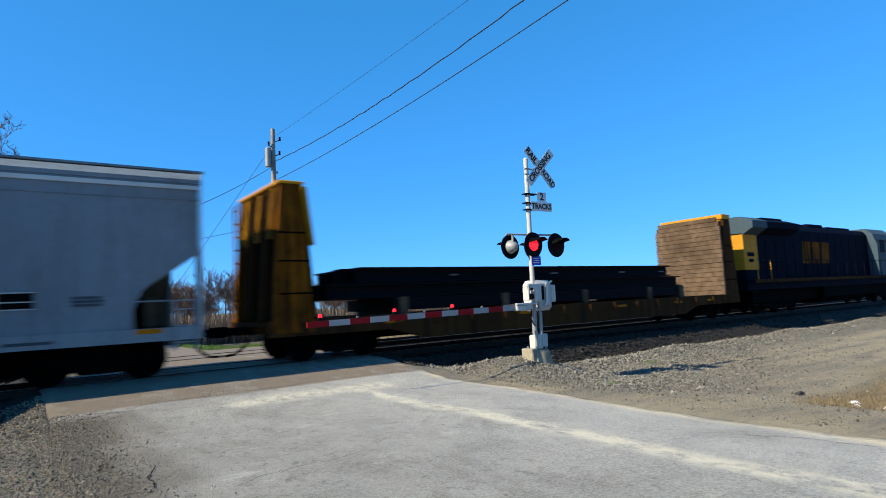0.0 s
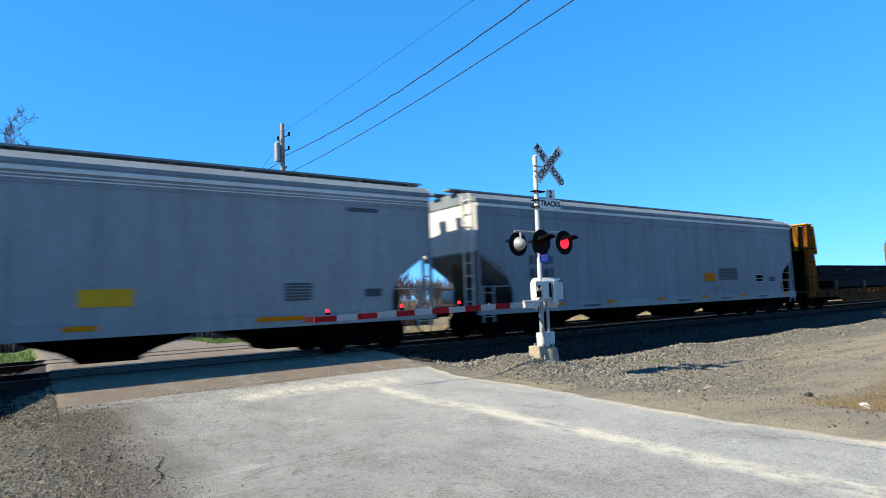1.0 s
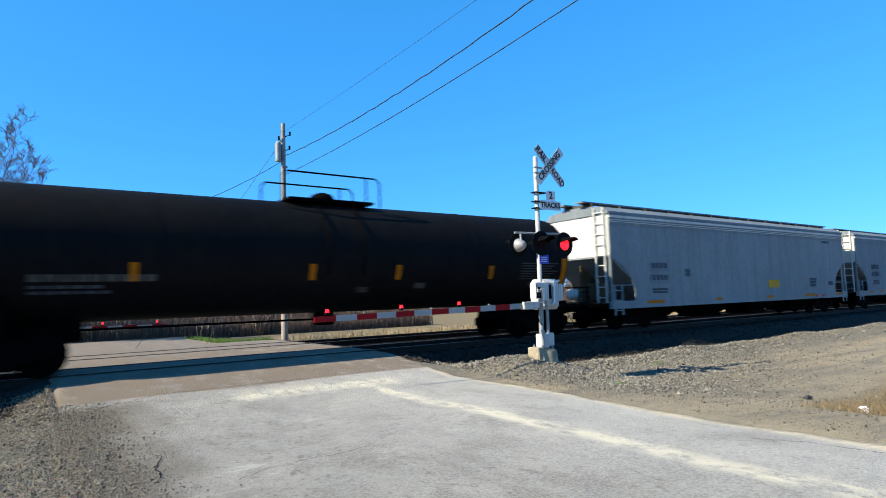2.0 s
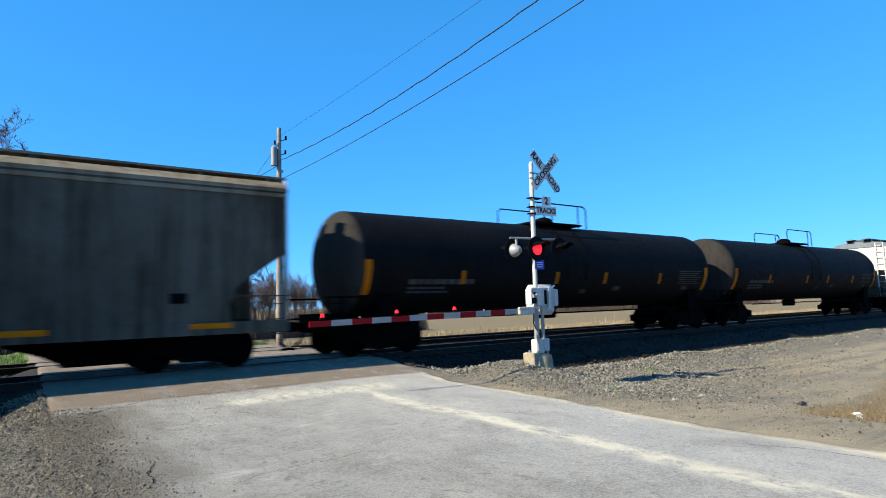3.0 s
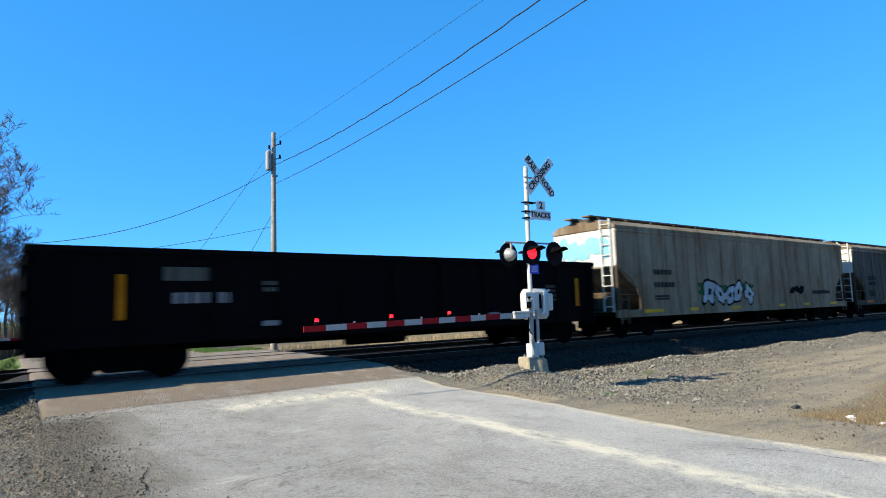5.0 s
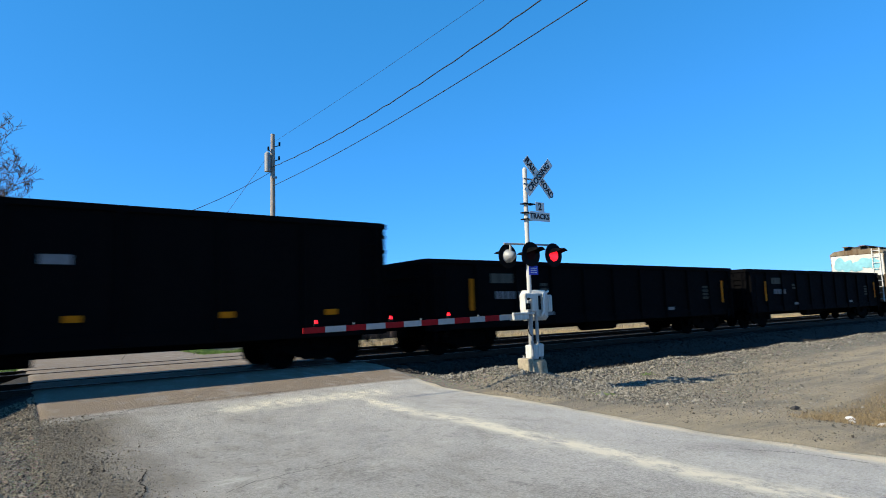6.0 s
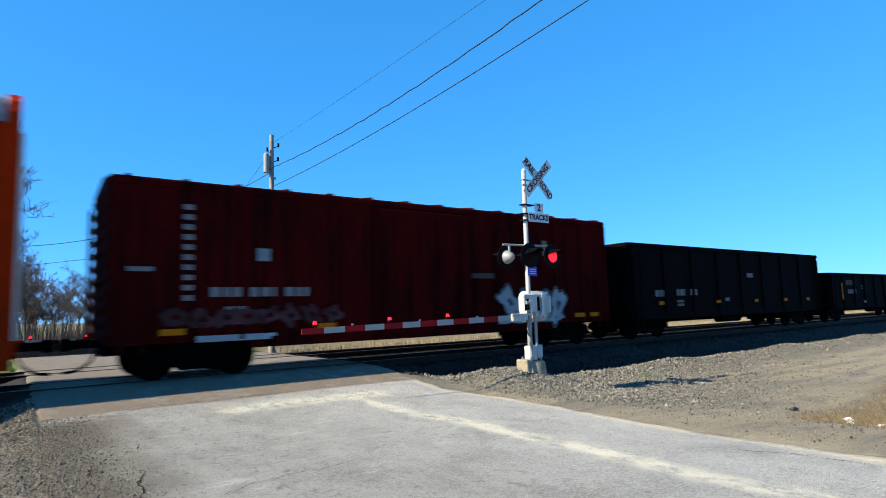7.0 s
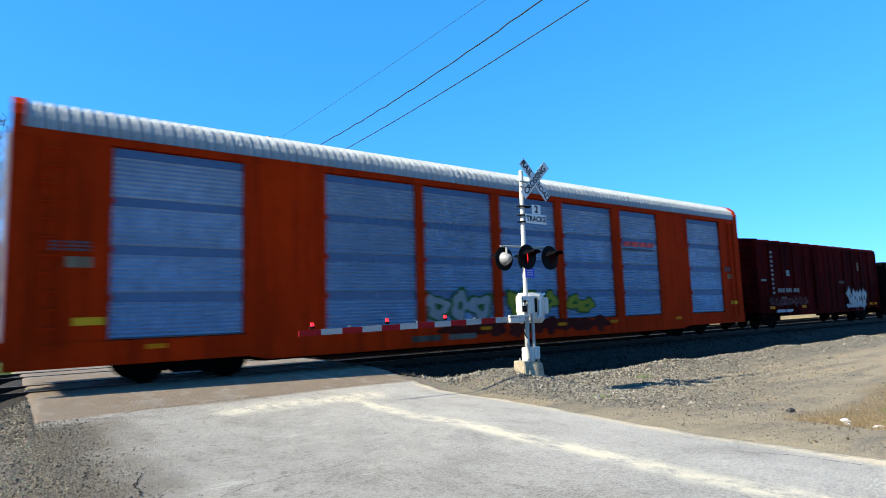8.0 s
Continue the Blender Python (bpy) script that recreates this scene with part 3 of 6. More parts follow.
def make_pole():
    z0 = float(ground_z(*POLE)) - 0.3
    p = thing("utility_pole", "weathered wooden utility pole with a grey transformer", "utility pole", at=pose(POLE[0], POLE[1], 0))
    bm = bmesh.new()
    rod(bm, (0, 0, z0), (0, 0, 8.8), 0.14, 14, 0.085)
    part("pole", bm, M_WOOD, p, "grey-brown round timber", True)
    bm = bmesh.new()
    bmesh.ops.create_cone(bm, cap_ends=True, segments=20, radius1=0.12, radius2=0.12, depth=0.75, matrix=pose(-0.24, -0.06, 7.55))
    bmesh.ops.create_cone(bm, cap_ends=True, segments=20, radius1=0.12, radius2=0.06, depth=0.08, matrix=pose(-0.24, -0.06, 7.96))
    part("transformer", bm, M_GALV, p, "grey transformer can", True)
    for x, z in ((0.27, 8.35), (0.25, 7.75), (-0.2, 8.1)):
        bm = bmesh.new()
        rod(bm, (0, 0, z - 0.12), (x, -0.05, z), 0.018, 6)
        rod(bm, (x, -0.05, z - 0.03), (x, -0.05, z + 0.13), 0.04, 10)
        part("insulator", bm, M_BLACK, p, "dark insulator on a bracket")
    bm = bmesh.new()
    box(bm, -0.12, 0.12, -0.17, -0.12, 6.9, 7.0, 0.01)
    part("wire_bracket", bm, M_GALV, p)
    return p


pole = make_pole()


def make_wire(name, a, b, sag, r, label, wave=0.0):
    cu = bpy.data.curves.new(name, "CURVE")
    cu.dimensions, cu.bevel_depth, cu.bevel_resolution = "3D", r, 1
    sp = cu.splines.new("POLY")
    n = 90
    sp.points.add(n)
    for i in range(n + 1):
        f = i / n
        w = wave * math.sin(i * 2.3) * math.sin(i * 0.7)
        sp.points[i].co = (a[0] + (b[0] - a[0]) * f, a[1] + (b[1] - a[1]) * f, a[2] + (b[2] - a[2]) * f - sag * 4 * f * (1 - f) + w, 1)
    tmp = bpy.data.objects.new(name, cu)
    me = bpy.data.meshes.new_from_object(tmp)
    bpy.data.objects.remove(tmp)
    me.materials.clear()
    me.materials.append(M_WIRE)
    return tagged(new(name, me), label, "wire", "overhead wires")


make_wire("overhead_wire", (8.6, 23.25, 7.41), (8.6, -10, 10.7), 1.34, 0.014, "thick black twisted cable on the pole", 0.02)
make_wire("overhead_wire", (8.6, 23.25, 6.61), (8.6, -10, 9.1), 0.80, 0.011, "black cable running from pole to pole")
make_wire("overhead_wire", (8.62, 23.25, 8.45), (9.9, -20, 10.9), 0.55, 0.005, "thin bare wire at the pole's top")
make_wire("overhead_wire", (8.6, 23.3, 7.25), (-9.55, 27.34, 7.25), 3.26, 0.012, "black service cable hanging to the side")
make_wire("overhead_wire", (8.6, 23.3, 4.87), (-8.97, 27.21, 2.97), 0.65, 0.009, "low black cable hanging to the side")
make_wire("guy_wire", (8.5, 23.3, 8.0), (3.2, 25.5, -0.7), 0.0, 0.008, "taut thin guy wire of the pole")
make_wire("guy_wire", (8.5, 23.3, 5.3), (5.6, 24.6, -0.7), 0.0, 0.010, "taut guy wire low on the pole")


# ---- bare trees ----
def tree_mesh(seed, height, spread_=1.0, depth=6, trunk_r=0.16, thin=0.012):
    """Points and faces of a leafless tree: trunk and limbs apart from the twigs."""
    r = random.Random(seed)
    limbs, twigs = ([], []), ([], [])

    def seg(store, a, b, ra, rb, n):
        d = (b - a).normalized()
        u = d.orthogonal().normalized()
        v = d.cross(u)
        base = len(store[0])
        for c, q in ((a, ra), (b, rb)):
            for i in range(n):
                t = 2 * math.pi * i / n
                store[0].append(tuple(c + q * (math.cos(t) * u + math.sin(t) * v)))
        for i in range(n):
            j = (i + 1) % n
            store[1].append((base + i, base + j, base + n + j, base + n + i))

    def grow(a, d, length, rad, level):
        k = 3 if level < 3 else 2
        for s in range(k):
            d2 = (d + Vector((r.uniform(-1, 1), r.uniform(-1, 1), r.uniform(-0.3, 0.5))) * 0.16 * (1 + 0.25 * level)).normalized()
            b = a + d2 * length / k
            r2 = rad * 0.82
            seg(limbs if level < 3 else twigs, a, b, rad, r2, 6 if level < 2 else (4 if level < 3 else 3))
            if level < depth and (level > 0 or s > 0):
                for _ in range(r.choice((1, 2, 2)) if level < 4 else r.choice((1, 2, 3))):
                    out = Vector((r.uniform(-1, 1), r.uniform(-1, 1), r.uniform(-0.15, 0.7))).normalized()
                    grow(b, (d2 * 0.55 + out * 0.75 * spread_).normalized(), length * r.uniform(0.45, 0.72), max(thin, r2 * r.uniform(0.45, 0.65)), level + 1)
            a, d, rad = b, d2, r2

    grow(Vector((0, 0, -0.3)), Vector((0, 0, 1)), height * 0.55, trunk_r, 0)
    return limbs, twigs


def raw_mesh(name, store, material):
    me = bpy.data.meshes.new(name)
    me.from_pydata(store[0], [], store[1])
    me.materials.append(material)
    return me


TREES = [tree_mesh(3, 10.5, 1.0, 5, 0.17), tree_mesh(8, 8.0, 1.1, 5, 0.12), tree_mesh(15, 9.0, 0.9, 5, 0.14), tree_mesh(21, 9.5, 1.05, 6, 0.17, 0.010)]
TREE_MESHES = [(raw_mesh("trunk", a, M_BARK), raw_mesh("crown", b, M_TWIG)) for a, b in TREES]


def place_tree(i, x, y, turn, size, label):
    t = thing("bare_tree", label, "tree", "bare trees by the road", at=pose(x, y, float(ground_z(x, y)), 0, 0, turn))
    for n, me in zip(("trunk", "crown"), TREE_MESHES[i]):
        o = new(n, me)
        o.parent = t
        o.scale = (size, size, size)
        tagged(o, "leafless twigs" if n == "crown" else "grey bark trunk and limbs")
    return t


for i, x, y, turn, size, label in ((3, -1.9, 40, 20, 1.12, "tall bare tree with fine grey twigs"), (3, -4.2, 42, 140, 1.3, "tall bare tree with fine grey twigs"), (3, -0.3, 47, 250, 0.72, "small bushy bare tree"), (3, 0.9, 52, 10, 0.55, "small bushy bare tree"), (3, -1.4, 49, 60, 0.62, "small bushy bare tree"), (3, -2.6, 45, 190, 0.8, "small bushy bare tree"), (1, -0.4, 44, 80, 1.0, "small bare tree with spreading twigs"),
                                   (2, 1.2, 52, 150, 0.85, "slim bare tree before the woods"), (1, 2.9, 56, 200, 0.8, "small bare tree with spreading twigs"),
                                   (2, -1.5, 58, 250, 1.1, "slim bare tree before the woods"), (0, 11.5, 76, 300, 0.62, "pale bare tree at the wood's edge"),
                                   (1, -6.5, 46, 310, 1.2, "small bare tree with spreading twigs")):
    place_tree(i, x, y, turn, size, label)


def make_woods():
    r = np.random.RandomState(4)
    pts, faces = [], []
    data = []
    for limbs, twigs in [tree_mesh(40 + k, 7.5, 0.65, 4, 0.12, 0.03) for k in range(5)]:
        n = len(limbs[0])
        data.append((np.array(limbs[0] + twigs[0]), [f for f in limbs[1]] + [tuple(q + n for q in f) for f in twigs[1]]))
    base = 0
    for k in range(750):
        v, f = data[k % 5]
        x, y = r.uniform(-70, 150), r.uniform(72, 100)
        a, s = r.uniform(0, 6.28), r.uniform(0.55, 1.0) * (1.0 if x < 45 else 0.8)
        c, d = math.cos(a) * s, math.sin(a) * s
        w = np.stack([v[:, 0] * c - v[:, 1] * d + x, v[:, 0] * d + v[:, 1] * c + y, v[:, 2] * s * 0.9 - 0.7], 1)
        pts.append(w)
        faces += [tuple(q + base for q in g) for g in f]
        base += len(v)
    me = bpy.data.meshes.new("woods")
    me.from_pydata(np.concatenate(pts).tolist(), [], faces)
    me.materials.append(M_TWIG)
    return tagged(new("woods", me), "leafless brown woods behind the fields", "woods", kind="stuff")


make_woods()


def blades(name, material, label, category, n, place, height, width, lean, seed):
    """Many thin upright blades as one mesh. place(r, n) gives their x and y."""
    r = np.random.RandomState(seed)
    x, y = place(r, n)
    z = ground_z(x, y)
    h = height * r.uniform(0.5, 1.15, n)
    a = r.uniform(0, 6.28, n)
    dx, dy = np.cos(a) * width / 2, np.sin(a) * width / 2
    lx, ly = r.normal(0, lean, n) * h, r.normal(0, lean, n) * h
    P = np.stack([np.stack([x - dx, y - dy, z - 0.02], 1), np.stack([x + dx, y + dy, z - 0.02], 1),
                  np.stack([x + lx * 0.5 + dx * 0.6, y + ly * 0.5 + dy * 0.6, z + h * 0.6], 1), np.stack([x + lx, y + ly, z + h], 1),
                  np.stack([x + lx * 0.5 - dx * 0.6, y + ly * 0.5 - dy * 0.6, z + h * 0.6], 1)], 1).reshape(-1, 3)
    F = (np.arange(n)[:, None] * 5 + np.array([0, 1, 2, 3, 4])).tolist()
    me = bpy.data.meshes.new(name)
    me.from_pydata(P.tolist(), [], F)
    me.materials.append(material)
    return tagged(new(name, me), label, category, kind="stuff")


blades("dry_reeds", M_REED, "dry tan reeds beyond the far track", "reeds", 30000,
       lambda r, n: (r.uniform(9.2, 75, n), 22.9 + np.abs(r.normal(0, 1.1, n))), 0.62, 0.035, 0.12, 5)
blades("underwood", M_TWIG, "dense brown underwood at the wood's edge", "brush", 16000,
       lambda r, n: (r.uniform(-70, 150, n), r.uniform(69, 78, n)), 2.6, 0.05, 0.12, 15)
blades("underwood", M_TWIG, "brown brush at the field's edge", "brush", 9000,
       lambda r, n: (r.uniform(-12, 26, n), 38 + np.abs(r.normal(0, 1.2, n))), 1.25, 0.04, 0.10, 25)
blades("tall_stalks", M_REED, "tall dry stalks leaning out of the reeds", "reeds", 60,
       lambda r, n: (r.uniform(12.0, 40, n), 22.9 + np.abs(r.normal(0, 0.6, n))), 1.1, 0.03, 0.3, 6)
blades("green_grass", M_GRASS, "short green grass along the far road", "grass", 26000,
       lambda r, n: ((lambda s: np.where(s < 0.55, r.uniform(-14, 0.3, n), r.uniform(7.4, 9.6, n)))(r.uniform(0, 1, n)), r.uniform(23.0, 36, n)), 0.16, 0.02, 0.3, 7)
blades("dead_grass", M_STRAW, "dead straw-coloured grass at the lot's edge", "grass", 7000,
       lambda r, n: ((lambda x: (x, 4.3 + 0.10 * (x - 10) - np.abs(r.normal(0, 1.3, n)) + r.normal(0, 0.25, n)))(9.9 + np.abs(r.normal(0, 3.4, n)))), 0.055, 0.010, 0.6, 8)
blades("sprouting_weeds", M_GRASS, "small green weeds in the gravel", "weeds", 500,
       lambda r, n: (lambda c: (c[0] + r.normal(0, 0.14, n), c[1] + r.normal(0, 0.10, n)))(np.array([(9.8, 7.9), (11.4, 3.4), (15.5, 10.9), (11.0, 2.8), (13.5, 4.1)])[r.randint(0, 5, n)].T), 0.06, 0.012, 0.6, 9)


def stones(name, label, n, place, size, seed, material, sink=0.3):
    r = np.random.RandomState(seed)
    x, y = place(r, n)
    s = size * np.exp(r.normal(0, 0.4, n))
    on_road = (x > 0.34) & (x < 7.5) & (y < 14)
    z = np.where(on_road, road_surface(x, y), ground_full(x, y)) + s * (0.5 - sink)
    base = np.array([(1, 0, 0), (-1, 0, 0), (0, 1, 0), (0, -1, 0), (0, 0, 1), (0, 0, -1)], float)
    tri = np.array([(0, 2, 4), (2, 1, 4), (1, 3, 4), (3, 0, 4), (2, 0, 5), (1, 2, 5), (3, 1, 5), (0, 3, 5)])
    V = base[None] * r.uniform(0.55, 1.3, (n, 6, 1)) + r.normal(0, 0.22, (n, 6, 3))
    a = r.uniform(0, 6.28, n)
    ca, sa = np.cos(a)[:, None], np.sin(a)[:, None]
    W = np.stack([V[..., 0] * ca - V[..., 1] * sa, V[..., 0] * sa + V[..., 1] * ca, V[..., 2] * 0.75], 2) * s[:, None, None] * 0.5
    W += np.stack([x, y, z], 1)[:, None]
    F = (np.arange(n)[:, None, None] * 6 + tri).reshape(-1, 3)
    me = bpy.data.meshes.new(name)
    me.from_pydata(W.reshape(-1, 3).tolist(), [], F.tolist())
    me.materials.append(material)
    return tagged(new(name, me), label, "gravel", kind="stuff")


def beside_road(x):
    """Moves what would lie on the road's ramp to the lot."""
    return np.where((x > -0.1) & (x < 7.9), x + 9, x)


# shoulder and bed stones share the shade-darkened ballast colour
stones("ballast_stones", "oil-dark ballast with painted shade on the track's shoulder", 16000,
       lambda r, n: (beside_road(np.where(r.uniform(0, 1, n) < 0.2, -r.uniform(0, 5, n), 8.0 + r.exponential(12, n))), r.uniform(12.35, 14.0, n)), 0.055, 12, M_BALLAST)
stones("ballast_stones", "oil-dark ballast with painted shade between the rails", 9000,
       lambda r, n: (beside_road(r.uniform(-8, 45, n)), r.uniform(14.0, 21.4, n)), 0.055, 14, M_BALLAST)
stones("gravel_stones", "grey crushed stone spilled below the track", 30000,
       lambda r, n: (8.3 + r.exponential(11, n), 12.9 - np.abs(r.normal(0, 0.95, n))), 0.045, 15, M_STONE)
stones("gravel_stones", "mixed grey gravel strewn over the lot", 22000,
       lambda r, n: (8.6 + r.gamma(2.0, 2.6, n), 11.2 - r.gamma(2.0, 0.95, n)), 0.032, 23, M_STONE)
stones("gravel_stones", "loose grey gravel at the lot's edge", 9000,
       lambda r, n: (8.2 + r.exponential(3.0, n), 9.4 + r.normal(0, 1.2, n)), 0.024, 13, M_STONE)
stones("gravel_stones", "loose brown gravel along the road", 36000,
       lambda r, n: (0.85 + r.normal(0, 0.28, n) - np.abs(r.normal(0, 1.4, n)), r.uniform(3.5, 11.7, n)), 0.0145, 16, M_LEFTGRAVEL)
stones("gravel_stones", "brown gravel in the dip by the track", 11000,
       lambda r, n: (0.45 - np.abs(r.normal(0, 1.6, n)), r.uniform(10.8, 13.6, n)), 0.024, 18, M_LEFTGRAVEL)
stones("gravel_stones", "brown grit washed onto the asphalt", 6000,
       lambda r, n: (0.5 + np.abs(r.normal(0, 0.45, n)), r.uniform(4.0, 11.3, n)), 0.011, 19, M_LEFTGRAVEL)
stones("gravel_stones", "fine grit on the dirt lot", 9000,
       lambda r, n: (7.75 + r.exponential(5.0, n), r.uniform(2.0, 9.5, n)), 0.016, 17, M_LEFTGRAVEL)


def make_debris(name, x, y, size, c, label, category):
    r = random.Random(int(x * 100))
    bm = bmesh.new()
    bmesh.ops.create_icosphere(bm, subdivisions=2, radius=1)
    for v in bm.verts:
        v.co *= r.uniform(0.75, 1.2)
        v.co.x *= size[0]
        v.co.y *= size[1]
        v.co.z *= size[2]
    return thing(name, label, category, at=pose(x, y, float(ground_full(np.array(x), np.array(y))) + size[2] * 0.6, 0, 0, r.uniform(0, 180)), bm=bm, material=plain(name + "_stuff", c, 0.8))


make_debris("litter", 10.7, 3.9, (0.07, 0.05, 0.035), (0.75, 0.73, 0.70), "crumpled white litter in dead grass", "litter")
make_debris("litter", 10.25, 3.72, (0.06, 0.05, 0.03), (0.65, 0.62, 0.58), "small white scrap in dead grass", "litter")
make_debris("litter", 10.35, 3.35, (0.09, 0.03, 0.03), (0.62, 0.58, 0.54), "pale scrap in dead grass", "litter")
make_debris("dark_stone", 11.6, 5.1, (0.10, 0.07, 0.05), (0.05, 0.045, 0.04), "dark stone lying on the dirt", "stone")


def make_crack(pts, w, label):
    bm = bmesh.new()
    r = random.Random(len(pts))
    prev = None
    fine = []
    for (xa, ya), (xb, yb) in zip(pts, pts[1:]):
        for k in range(8):
            f = k / 8
            fine.append((xa + (xb - xa) * f + r.uniform(-0.014, 0.014), ya + (yb - ya) * f + r.uniform(-0.014, 0.014)))
    for i, (x, y) in enumerate(fine):
        q = w * r.uniform(0.4, 1.3)
        z = float(road_surface(np.array(x), np.array(y))) + 0.012
        xn, yn = fine[min(i + 1, len(fine) - 1)]
        xl, yl = fine[max(i - 1, 0)]
        d = math.hypot(xn - xl, yn - yl) + 1e-6
        nx, ny = -(yn - yl) / d * q, (xn - xl) / d * q
        pair = [bm.verts.new((x - nx, y - ny, z)), bm.verts.new((x + nx, y + ny, z))]
        if prev:
            bm.faces.new((prev[0], prev[1], pair[1], pair[0]))
        prev = pair
    o = part("crack", bm, M_CRACK, road, label)
    return o


make_crack([(1.06, 6.3), (1.16, 6.6), (1.14, 6.9), (1.24, 7.15), (1.3, 7.45)], 0.008, "dark crack in the asphalt")
make_crack([(1.7, 5.85), (2.0, 6.03), (2.4, 6.07), (2.9, 6.05), (3.4, 6.2)], 0.004, "dark crack in the asphalt")
make_crack([(7.0, 2.4), (6.9, 3.1), (6.6, 3.6)], 0.006, "dark crack in the asphalt")
make_crack([(1.0, 11.5), (1.5, 11.4), (2.0, 11.75), (2.5, 11.7), (3.4, 11.75), (5.0, 11.7)], 0.010, "dark seam where the apron begins")
make_crack([(0.95, 11.1), (1.3, 11.35), (1.75, 11.3)], 0.012, "dark crack in the asphalt")


# ---- the train ----
SPEED = 27.6                     # metres a second, steady
TRAIN = []                       # each car with its middle's place at the start

M_GREY = paint("light_grey_paint", (0.188, 0.218, 0.232), (0.075, 0.07, 0.06), 0.4, 0.65, spec=0.15)
M_GREY2 = paint("pale_grey_paint", (0.215, 0.245, 0.25), (0.09, 0.082, 0.07), 0.35, 0.65, spec=0.15)
M_OLDGREY = paint("dirty_grey_paint", (0.098, 0.093, 0.075), (0.020, 0.016, 0.010), 0.8, 0.85, spec=0.06)
M_OLDTAN = paint("rust_streaked_tan_paint", (0.235, 0.20, 0.14), (0.075, 0.033, 0.010), 0.7, 0.85, spec=0.06)
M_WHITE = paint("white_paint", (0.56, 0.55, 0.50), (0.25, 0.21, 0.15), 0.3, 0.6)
M_TANK = paint("black_tank_paint", (0.003, 0.003, 0.0036), (0.018, 0.014, 0.011), 0.25, 0.6, spec=0.07)
M_COAL = paint("black_car_paint", (0.0022, 0.0022, 0.0026), (0.006, 0.005, 0.0045), 0.25, 0.75, spec=0.03)
# grimy steel set darker still, to carry the shade under the cars
M_UNDER = plain("grimy_shade_black_steel", (0.003, 0.0027, 0.0024), 0.9, 0.0, 0.3, 15, 0.3, spec=0.03)
M_MAROON = paint("faded_maroon_paint", (0.062, 0.0028, 0.0028), (0.004, 0.0015, 0.0015), 0.85, 0.8, spec=0.02)
M_ORANGE = paint("orange_red_paint", (0.37, 0.021, 0.0012), (0.07, 0.005, 0.001), 0.5, 0.8, spec=0.04)
M_YELLOW = paint("worn_yellow_paint", (0.46, 0.205, 0.004), (0.028, 0.012, 0.003), 0.9, 0.8, spec=0.06)
M_YELLOWRUSTSHADE = paint("rust_and_shade_yellow_paint", (0.23, 0.078, 0.004), (0.010, 0.005, 0.003), 1.0, 0.85, spec=0.05, scale=1.6)
M_GRIME = paint("brown_grimed_steel", (0.11, 0.075, 0.045), (0.02, 0.015, 0.01), 0.7, 0.85, spec=0.05)
# dusty, and paler than the shell to carry the sun on the heads
M_HEAD = paint("dusty_sunlit_tank_head", (0.036, 0.032, 0.028), (0.008, 0.007, 0.006), 0.4, 0.75, spec=0.06)
M_NAVY = paint("dark_blue_paint", (0.0022, 0.0042, 0.012), (0.004, 0.004, 0.005), 0.3, 0.75, spec=0.05)
M_LOCOYELLOW = paint("bright_yellow_paint", (0.56, 0.245, 0.006), (0.15, 0.07, 0.015), 0.25, 0.6)
M_LOCOGREY = paint("blue_grey_paint", (0.055, 0.085, 0.10), (0.03, 0.03, 0.03), 0.25, 0.6, spec=0.1)
M_RUSTDECKSHADE = paint("rusty_deck_and_shade_paint", (0.075, 0.032, 0.010), (0.014, 0.009, 0.005), 0.75, 0.9, spec=0.06)
# blue of the reflected sky put into the panels' and bands' base colours
M_PANEL = plain("sky_blued_galvanised_panel", (0.24, 0.37, 0.53), 0.4, 0.55, 0.25, 3, 0.04)
M_PANELBAND = plain("dull_panel_band", (0.065, 0.12, 0.21), 0.65, 0.3, 0.14, 9, 0.04)
M_ROOFGALV = plain("galvanised_roof", (0.30, 0.33, 0.34), 0.65, 0.15, 0.12, 6, 0.05)
M_STEELLOAD = plain("dark_steel_beams", (0.004, 0.005, 0.007), 0.7, 0.0, 0.3, 8, 0.1, spec=0.06)
M_PLANK = plain("weathered_plank", (0.17, 0.11, 0.066), 0.9, 0.0, 0.5, 5, 0.4, spec=0.1)
M_ORANGEMARK = plain("orange_reflector", (0.50, 0.15, 0.004), 0.7, spec=0.06)
M_YELLOWMARK = plain("yellow_reflector", (0.55, 0.30, 0.012), 0.6, spec=0.1)
M_WHITEMARK = plain("white_stencil", (0.19, 0.18, 0.175), 0.8, spec=0.1)
M_DARKMARK = plain("dark_stencil", (0.05, 0.055, 0.065), 0.7)
M_SOOTMARK = plain("faded_black_stencil", (0.024, 0.024, 0.024), 0.8, spec=0.05)
M_REDMARK = plain("red_stencil", (0.52, 0.04, 0.03), 0.6)
M_DARKRED = plain("dark_red_spray_paint", (0.07, 0.008, 0.004), 0.7, 0.0, 0.4, 5, spec=0.06)
M_SPRAY = plain("white_spray_paint", (0.36, 0.41, 0.42), 0.7, 0.0, 0.35, 5, spec=0.1)
M_FADED = plain("faded_pale_spray_paint", (0.075, 0.035, 0.035), 0.8, 0.0, 0.6, 2, spec=0.05)
M_SPRAYGREEN = plain("green_spray_paint", (0.018, 0.085, 0.018), 0.7, 0.0, 0.3, 5, spec=0.1)
M_SPRAYYELLOW = plain("yellow_spray_paint", (0.22, 0.22, 0.02), 0.7, 0.0, 0.3, 5, spec=0.1)
M_SPRAYCYAN = plain("cyan_spray_paint", (0.25, 0.55, 0.60), 0.6, 0.0, 0.3, 5)


def bm_box(*a):
    bm = bmesh.new()
    box(bm, *a)
    return bm


def bm_prism(profile, a, b, axis="x"):
    bm = bmesh.new()
    prism(bm, profile, a, b, axis)
    return bm


